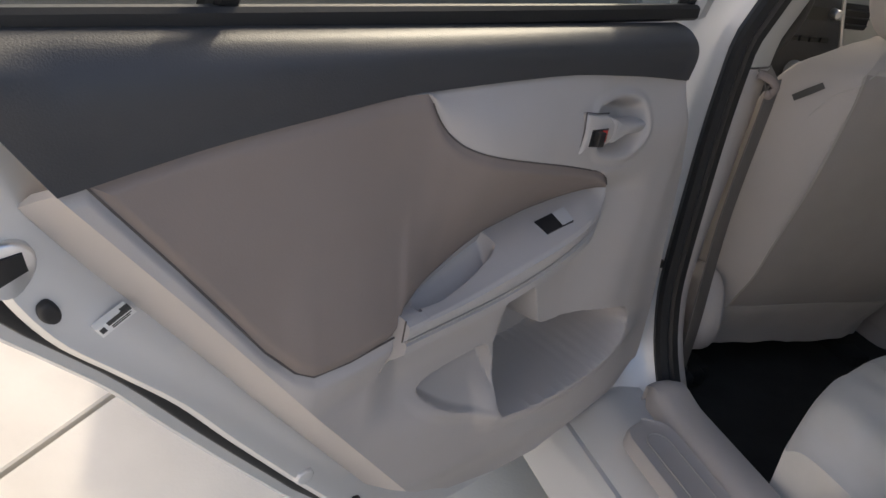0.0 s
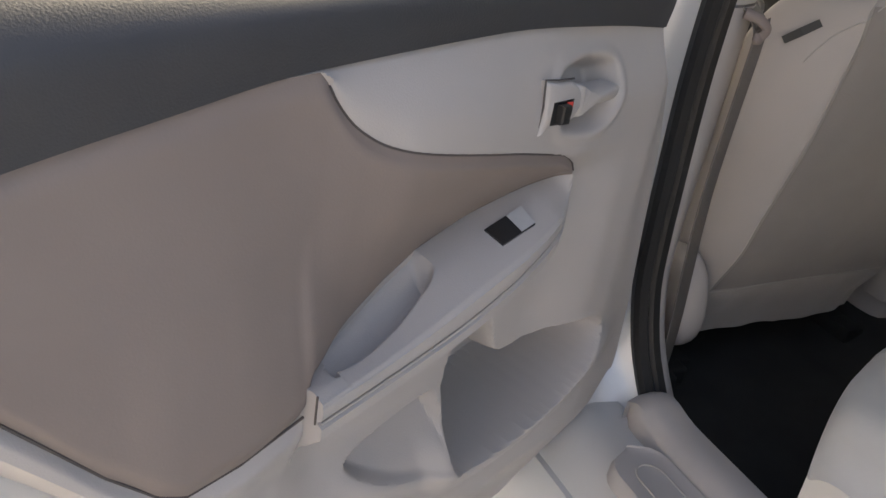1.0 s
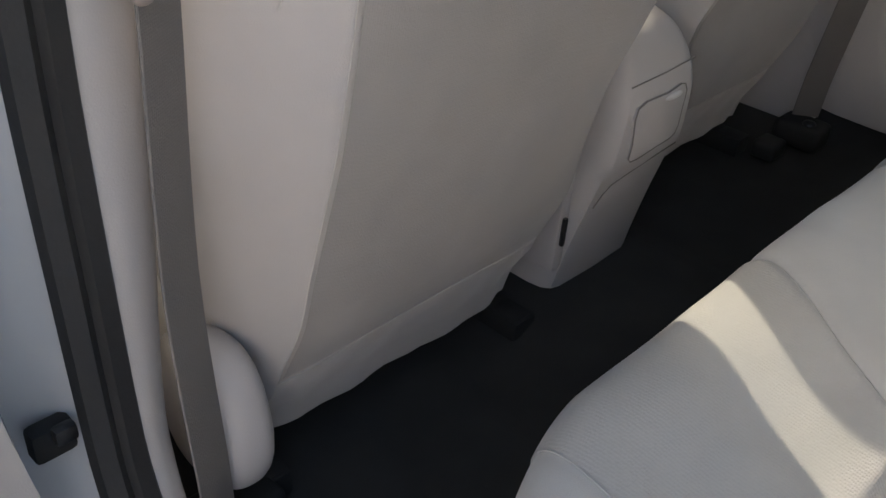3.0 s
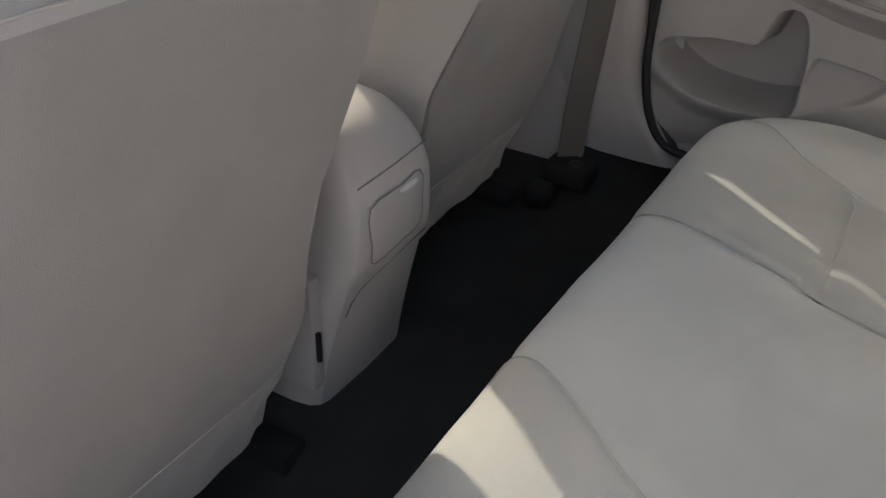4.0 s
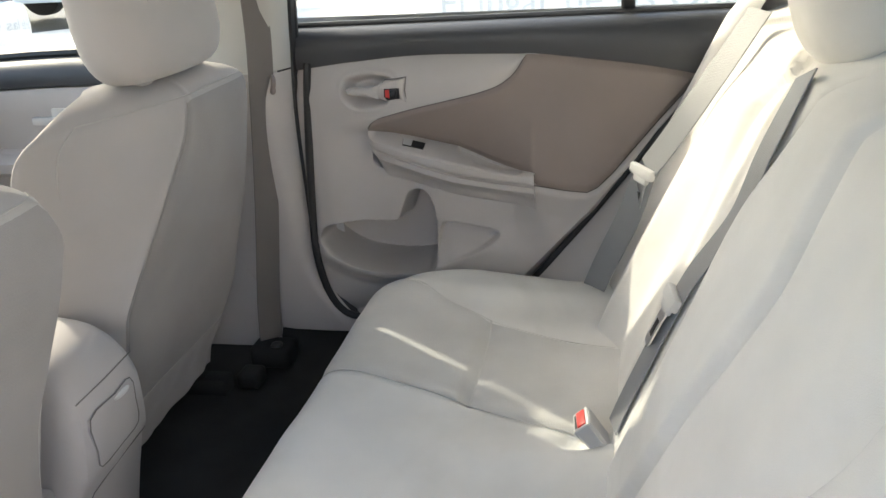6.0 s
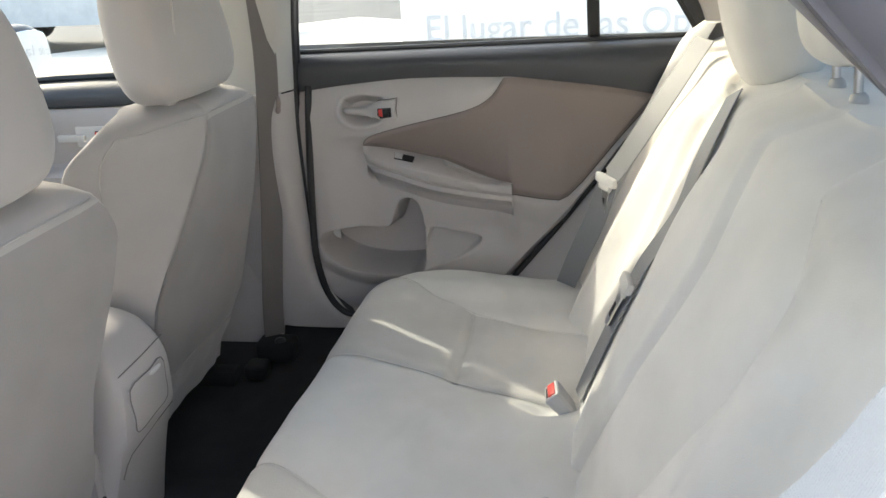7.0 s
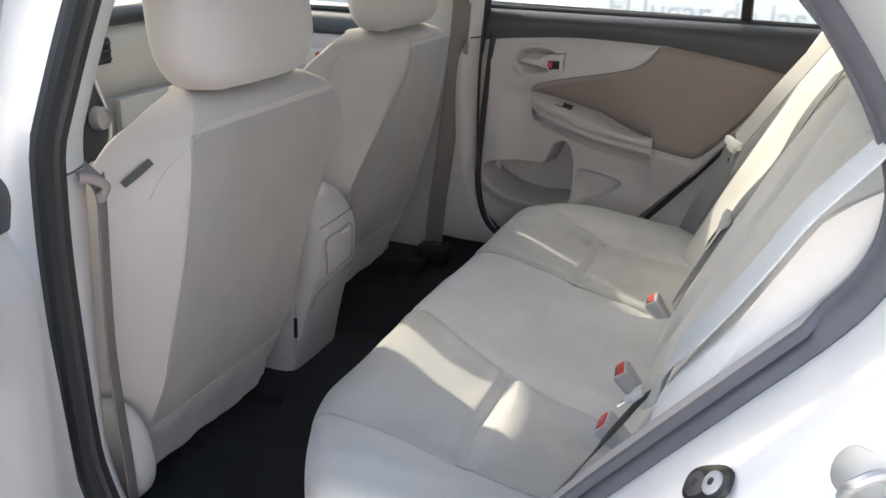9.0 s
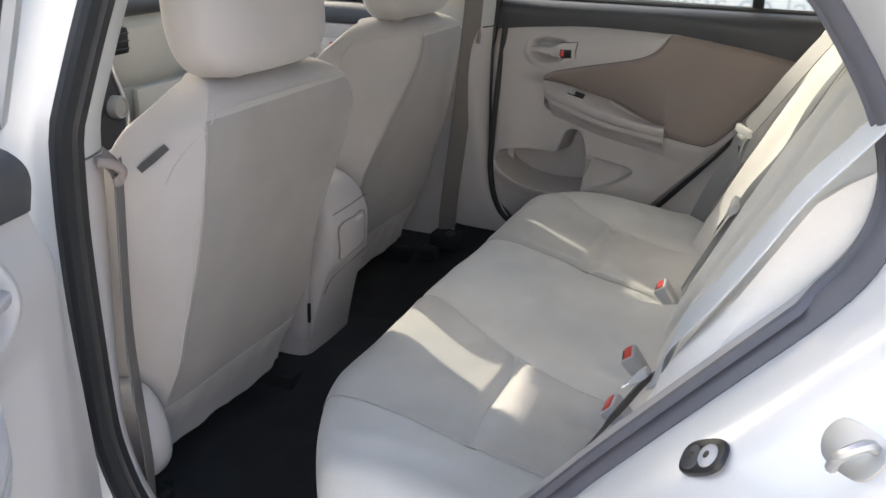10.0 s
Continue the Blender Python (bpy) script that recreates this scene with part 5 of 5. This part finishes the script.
    part("headrest", headrest_mesh(0.0, -0.886, 1.090, 0.115, 0.045, 0.065, -10), M_SEAT, seat, "padded grey-beige headrest")
    return back_point


back_point = build_rear_seat()


# ---------------------------------------------------------------- seat belts
def webbing(pts, width, normal, mat, parent, name="webbing", n=6, label=""):
    path = spline(pts, n)
    return part(name, sweep(path, rect(width, 0.0022, 0.0008), up=normal), mat, parent, label)


def add_tongue(belt, at, along, normal, mat=None, reach=1.0):
    """A tongue of chromed steel in a plastic grip, on a belt."""
    a, n = Vector(along).normalized(), Vector(normal).normalized()
    s = a.cross(n).normalized()
    m = Matrix((s, a, n)).transposed().to_4x4()
    m.translation = Vector(at)
    bm = box(0, 0, 0, 0.058, 0.018, 0.012, 0.005)
    g = part("tongue_grip", merge(bm, box(0, 0.012, 0, 0.034, 0.014, 0.009, 0.004)), mat or M_WHITE, belt, "pale plastic grip", m=m)
    outl = [(0.016, 0.014), (0.012, 0.030), (0.012, 0.062), (0.008, 0.068), (-0.008, 0.068), (-0.012, 0.062), (-0.012, 0.030), (-0.016, 0.014)]
    rows = [[Vector((x, 0.014 + (y - 0.014) * reach, z)) for x, y in outl] for z in (-0.0012, 0.0012)]
    t = part("tongue", grid(rows, True, True), M_CHROME, g, "steel tongue", m=m, smooth=False)
    part("tongue_slot", box(0, 0.014 + 0.030 * reach, 0.0, 0.012, 0.022 * reach, 0.0034, 0.0005), M_BLACK, t, m=m)
    return g


def build_rear_belts():
    def lying(pts, off):
        """Points on the backrest, raised by off."""
        return [back_point(x, z) + Vector((0, off, off * 0.45)) for x, z in pts]

    # right outer belt, lying against the side wing
    b = thing("seat_belt", "grey seat belt hanging beside the bench backrest", "seat belt", group="rear seat belts")
    webbing([(0.500, -0.790, 0.990), (0.478, -0.745, 0.925), (0.475, -0.700, 0.855), (0.500, -0.663, 0.790), (0.528, -0.637, 0.745)], 0.047, (-0.55, 0.75, 0.3), M_BELT, b)
    webbing([(0.528, -0.635, 0.745), (0.530, -0.612, 0.67), (0.560, -0.572, 0.57), (0.598, -0.545, 0.49)], 0.047, (-0.7, 0.7, 0.0), M_BELT, b)
    add_tongue(b, (0.526, -0.630, 0.742), (0.02, 0.14, -1.0), (-0.55, 0.8, 0.1))
    # middle belt, edge-on against the backrest
    b = thing("seat_belt", "grey middle seat belt with its tongue hanging down", "seat belt", group="rear seat belts")
    webbing(lying([(0.165, 0.955), (0.140, 0.92), (0.124, 0.87), (0.118, 0.80), (0.126, 0.73), (0.134, 0.695)], 0.008), 0.044, (-0.15, 0.9, 0.42), M_BELT, b)
    webbing(lying([(0.134, 0.695), (0.132, 0.66), (0.128, 0.61), (0.124, 0.555), (0.120, 0.52)], 0.007), 0.044, (-0.15, 0.9, 0.42), M_BELT, b)
    add_tongue(b, back_point(0.134, 0.692) + Vector((0, 0.014, 0.006)), (-0.02, 0.42, -0.9), (-0.1, 0.9, 0.42))
    # left outer belt, its tongue tucked at the seat's edge
    b = thing("seat_belt", "grey seat belt running past the bench to the sill", "seat belt", group="rear seat belts")
    run = ((-0.704, 0.970), (-0.699, 0.930), (-0.686, 0.890), (-0.656, 0.838), (-0.606, 0.776), (-0.545, 0.716), (-0.492, 0.675), (-0.455, 0.648))
    webbing([(-0.700, -0.835, 1.075), (-0.704, -0.795, 1.020)] + [(x, back_y(z) + 0.020 + 0.027 * sm(-0.04, 0.01, -x - curve(WING_IN, z)) * sm(0.66, 0.74, z), z + 0.005) for x, z in run], 0.046, (-0.15, 0.9, 0.42), M_BELT_SHEEN, b, label="webbing with sky sheen in its colour")
    # The same belt's lower run takes darker webbing to stand for shade.
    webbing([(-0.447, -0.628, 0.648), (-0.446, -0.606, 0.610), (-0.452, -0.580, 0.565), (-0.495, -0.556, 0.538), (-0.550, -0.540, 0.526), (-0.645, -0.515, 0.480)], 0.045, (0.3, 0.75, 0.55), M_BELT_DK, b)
    add_tongue(b, (-0.443, -0.616, 0.642), (-0.30, 0.70, -0.60), (0.3, 0.5, 0.8), None, 0.3)


build_rear_belts()


def build_front_belt(s, x, y0, label):
    b = thing("seat_belt", label, "seat belt", group="front seat belts")
    pts = [(s * (x + 0.012), y0 + 0.060, 0.893), (s * (x + 0.002), y0 + 0.044, 0.872), (s * x, y0 + 0.042, 0.85), (s * (x + 0.003), y0 + 0.048, 0.65), (s * (x - 0.004), y0 + 0.044, 0.46), (s * (x - 0.01), y0 + 0.05, 0.37)] if s < 0 else [(s * (x - 0.06), y0 + 0.02, 1.20), (s * (x - 0.02), y0 + 0.03, 1.0), (s * x, y0 + 0.045, 0.86), (s * (x + 0.005), y0 + 0.065, 0.65), (s * (x + 0.002), y0 + 0.085, 0.46), (s * x, y0 + 0.09, 0.37)]
    webbing(pts, 0.047, (0.5, -0.86, 0.0) if s < 0 else (-0.75, -0.66, 0.0), M_BELT_DK, b, label="taupe webbing")
    x += 0.012 if s < 0 else 0.0
    stop = spline([(s * (x + 0.026), y0 + 0.036, 0.888), (s * (x + 0.012), y0 + 0.026, 0.884), (s * (x + 0.001), y0 + 0.022, 0.874), (s * (x + 0.004), y0 + 0.026, 0.862)], 4)
    g = part("belt_guide", sweep(stop, circle(0.0060, 10, 0.0045), up=(0, 1, 0)), M_VINYL, b, "taupe plastic stop")
    part("stop_tip", cushion(s * (x + 0.006), y0 + 0.026, 0.862, 0.007, 0.005, 0.007, 2.4, 16, 8), M_VINYL, g, "rounded tip")
    part("anchor_cover", box(s * 0.625, y0 + 0.085, 0.342, 0.060, 0.085, 0.046, 0.014, 3, m=None), M_MATTE, b, "black anchor cover")
    part("anchor_bolt", cushion(s * 0.612, y0 + 0.072, 0.366, 0.012, 0.012, 0.006, 2.2, 16, 6), M_BLACK, b)
    part("anchor_foot", box(s * 0.560, y0 + 0.11, 0.322, 0.050, 0.045, 0.032, 0.010, 3), M_MATTE, b)


build_front_belt(-1, 0.640, -0.046, "taupe front belt hanging on the door pillar")
build_front_belt(1, 0.630, -0.010, "taupe front belt hanging straight down the pillar")


def build_buckle(x, y, z, way, label):
    """A belt buckle lying in a hollow of the bench, its key at the end that points along way."""
    b = thing("belt_buckle", label, "belt buckle", group="belt buckles")
    d = Vector(way).normalized()
    side = d.cross(Vector((0, 0, 1))).normalized()
    m = Matrix((side, side.cross(d) * -1, d)).transposed().to_4x4()
    m.translation = Vector((x, y, z))
    rows = []
    for h, w, t in ((-0.074, 0.017, 0.008), (-0.070, 0.019, 0.010), (-0.030, 0.0205, 0.0115), (-0.006, 0.0225, 0.0130), (0.0, 0.0225, 0.0130), (0.002, 0.0215, 0.0120)):
        rows.append([p.to_3d() + Vector((0, 0, h)) for p in [Vector(q) for q in rect(2 * w, 2 * t, 0.004)]])
    part("housing", grid(rows, True, True), M_BUCKLE, b, "grey plastic housing", m=m)
    part("rim", box(0, 0.0, 0.0022, 0.041, 0.022, 0.003, 0.001), M_WHITE, b, m=m)
    part("release_key", box(0, -0.001, 0.0038, 0.034, 0.0125, 0.004, 0.0015), M_RED, b, "red release key", m=m)
    part("tongue_mouth", box(0, 0.0078, 0.0034, 0.030, 0.003, 0.0012, 0.0003), M_BLACK, b, m=m)


build_buckle(0.124, -0.552, 0.526, (-0.06, 0.60, 0.80), "grey belt buckle with red key on the bench")
build_buckle(-0.176, -0.555, 0.528, (-0.10, 0.62, 0.78), "grey belt buckle with red key beside another")
build_buckle(-0.335, -0.562, 0.526, (-0.02, 0.74, 0.66), "grey belt buckle with red key near the door")


# ---------------------------------------------------------------- console
def con_y(z):
    return curve([(0.29, 0.078), (0.36, 0.066), (0.44, 0.048), (0.50, 0.032), (0.54, 0.024), (0.60, 0.021), (0.63, 0.028), (0.655, 0.042), (0.672, 0.058), (0.680, 0.076), (0.684, 0.10)], z)


def con_w(z):
    return curve([(0.29, 0.094), (0.40, 0.090), (0.52, 0.083), (0.60, 0.077), (0.655, 0.070), (0.684, 0.060)], z)


def build_console():
    con = thing("centre_console", "light grey plastic console end with a small drawer", "console")
    rows = []
    for z in steps(0.29, 0.66, 36) + [0.665, 0.670, 0.674, 0.677, 0.680, 0.682, 0.684]:
        y, w = con_y(z), con_w(z)
        low = 0.006 * sm(0.525, 0.515, z + 0.0)
        y += low
        prof = [(-w, 0.55), (-w, y + 0.035), (-w + 0.003, y + 0.015), (-w + 0.010, y + 0.004), (-w + 0.022, y), (0, y - 0.002), (w - 0.022, y), (w - 0.010, y + 0.004), (w - 0.003, y + 0.015), (w, y + 0.035), (w, 0.55)]
        rows.append([(a, b, z) for a, b in prof])
    body = part("console_body", grid(rows, True, True), M_TRIM, con, "light grey moulded plastic")

    def at(x, z, lift=0.0005):
        return (x, con_y(z) + 0.006 * sm(0.525, 0.515, z) - 0.0015 * (1 - abs(x) / 0.06) - lift, z)
    part("lid_gap", tube([at(x, 0.632 + 0.002 * x / 0.07) for x in steps(-0.066, 0.066, 10)], 0.0009, 6), M_SEAM_G, con)
    d = outline([(-0.058, 0.606), (0.0, 0.610), (0.038, 0.611), (0.041, 0.58), (0.040, 0.545), (0.0, 0.540), (-0.050, 0.536), (-0.055, 0.56)], 3)
    dl = part("drawer_face", grid([[at(x, z, -0.002) for x, z in d], [at(x, z, 0.0022) for x, z in d], [at(-0.008 + (x + 0.008) * 0.965, 0.574 + (z - 0.574) * 0.955, 0.0034) for x, z in d]], True, True), M_TRIM, con, "small drawer front")
    part("drawer_gap", sweep([at(x, z, 0.0026) for x, z in d], circle(0.0009, 6), up=(0, 1, 0), closed=True), M_SEAM_G, con)
    part("finger_notch", cushion(0.012, con_y(0.604) - 0.004, 0.604, 0.018, 0.004, 0.004, 2.2, 18, 8), M_WHITE, dl)
    part("panel_gap", tube([at(x, z) for x, z in ((-0.072, 0.470), (-0.066, 0.488), (-0.054, 0.500), (-0.02, 0.507), (0.02, 0.512), (0.068, 0.520))], 0.0009, 6), M_SEAM_G, con)
    return con


build_console()


# ---------------------------------------------------------------- street outside
def build_street():
    wall = thing("banner", "white company banner with pale lettering on a frame", "banner")
    bx = 3.0
    part("sheet", box(bx, -1.88, 1.35, 0.012, 4.3, 1.7, 0.003), M_BANNER, wall, "white printed sheet")
    for y in (0.25, -1.9, -4.05):
        part("post", tube([(bx + 0.04, y, 0.0), (bx + 0.04, y, 2.3)], 0.025, 10, (0, 1, 0)), M_CHROME, wall, "grey steel post")
    def letters(text):
        """The text as a mesh, and the place of its right end."""
        txt = bpy.data.curves.new("letter", "FONT")
        txt.body, txt.size, txt.extrude = text, 0.162, 0.001
        ob = new("letter", txt)
        bm = bmesh.new()
        bm.from_mesh(ob.evaluated_get(bpy.context.evaluated_depsgraph_get()).to_mesh())
        bpy.data.objects.remove(ob)
        return bm, max(v.co.x for v in bm.verts)
    text = "El lugar de las Oportunidades"
    put = Matrix.Translation((bx - 0.010, 0.165, 0.715)) @ Matrix.Rotation(radians(-90), 4, "Z") @ Matrix.Rotation(radians(90), 4, "X")
    for k, c in enumerate(text):
        if c != " ":
            whole, end = letters(text[:k + 1])
            whole.free()
            bm, own = letters(c)
            part("letter", bm, M_LETTER, wall, smooth=False, m=put @ Matrix.Translation((end - own, 0, 0)))
    post = thing("sign_post", "blue painted steel post on the street", "post")
    part("post", tube([(9.0, 3.4, 0.0), (9.0, 3.4, 4.0)], 0.12, 14, (0, 1, 0)), M_BLUE, post)


build_street()


def build_parked_car(x, y, turn, paint, label):
    """A plain saloon with glazing, wheels and bumpers."""
    car = thing("parked_car", label, "car", group="parked cars", at=(x, y, 0))
    car.rotation_euler = (0, 0, radians(turn))
    base = car.matrix_basis.copy()
    base = Matrix.Translation((x, y, 0)) @ Matrix.Rotation(radians(turn), 4, "Z")

    def put(name, bm, mat, parent=car, label="", smooth=True):
        bm.transform(base)
        me_parent = parent
        return part(name, bm, mat, me_parent, label, smooth)
    prof = [(-2.2, 0.30), (-2.22, 0.62), (-2.1, 0.90), (-1.3, 0.98), (-0.75, 1.42), (0.45, 1.45), (1.15, 1.0), (2.0, 0.86), (2.2, 0.62), (2.2, 0.30)]
    pr = spline([(a, 0, b) for a, b in prof], 5)
    rows = []
    for w, k in ((-0.80, 0.96), (-0.87, 1.0), (-0.80, 1.0), (0.80, 1.0), (0.87, 1.0), (0.80, 0.96)):
        rows.append([(p.x, w * (1 - 0.22 * sm(0.92, 1.42, p.z)), 0.28 + (p.z - 0.28) * (k if abs(w) < 0.85 else 0.985)) for p in pr])
    put("body", grid(rows, False, True), paint)
    for s in (-1, 1):
        win = [(-1.15, 1.0), (-0.70, 1.36), (0.42, 1.38), (1.0, 1.02)]
        rows = [[(a, s * (0.835 - 0.20 * sm(0.92, 1.42, z)), z) for a, z in win], [(a, s * (0.85 - 0.19 * sm(0.92, 1.42, z)), z) for a, z in win]]
        put("side_glass", grid(rows, True, True), M_BLACK, label="dark side glass", smooth=False)
        for wx in (-1.35, 1.35):
            ring = [[(wx + r * math.cos(a), s * b, 0.31 + r * math.sin(a)) for a in steps(0, 2 * math.pi * 23 / 24, 23)] for r, b in ((0.20, 0.70), (0.31, 0.70), (0.315, 0.78), (0.31, 0.88), (0.20, 0.885))]
            t = put("tyre", grid(ring, True, True), M_TYRE, label="black tyre")
            ring = [[(wx + r * math.cos(a), s * b, 0.31 + r * math.sin(a)) for a in steps(0, 2 * math.pi * 15 / 16, 15)] for r, b in ((0.19, 0.88), (0.19, 0.892), (0.05, 0.90))]
            put("rim", grid(ring, True, True), M_CHROME, t, "bright rim")
    put("bumper", box(2.2, 0, 0.45, 0.12, 1.6, 0.22, 0.04), paint)
    put("grille", box(2.17, 0, 0.68, 0.1, 0.8, 0.12, 0.02), M_BLACK)
    for s in (-1, 1):
        put("headlight", cushion(2.1, s * 0.62, 0.72, 0.12, 0.18, 0.07, 2.6, 20, 8), M_CHROME)
    return car


build_parked_car(0.2, 4.35, 0, M_CARGREY, "dark grey saloon parked across the yard")
build_parked_car(10.5, 6.2, 90, M_CARWHITE, "pale saloon parked along the street")
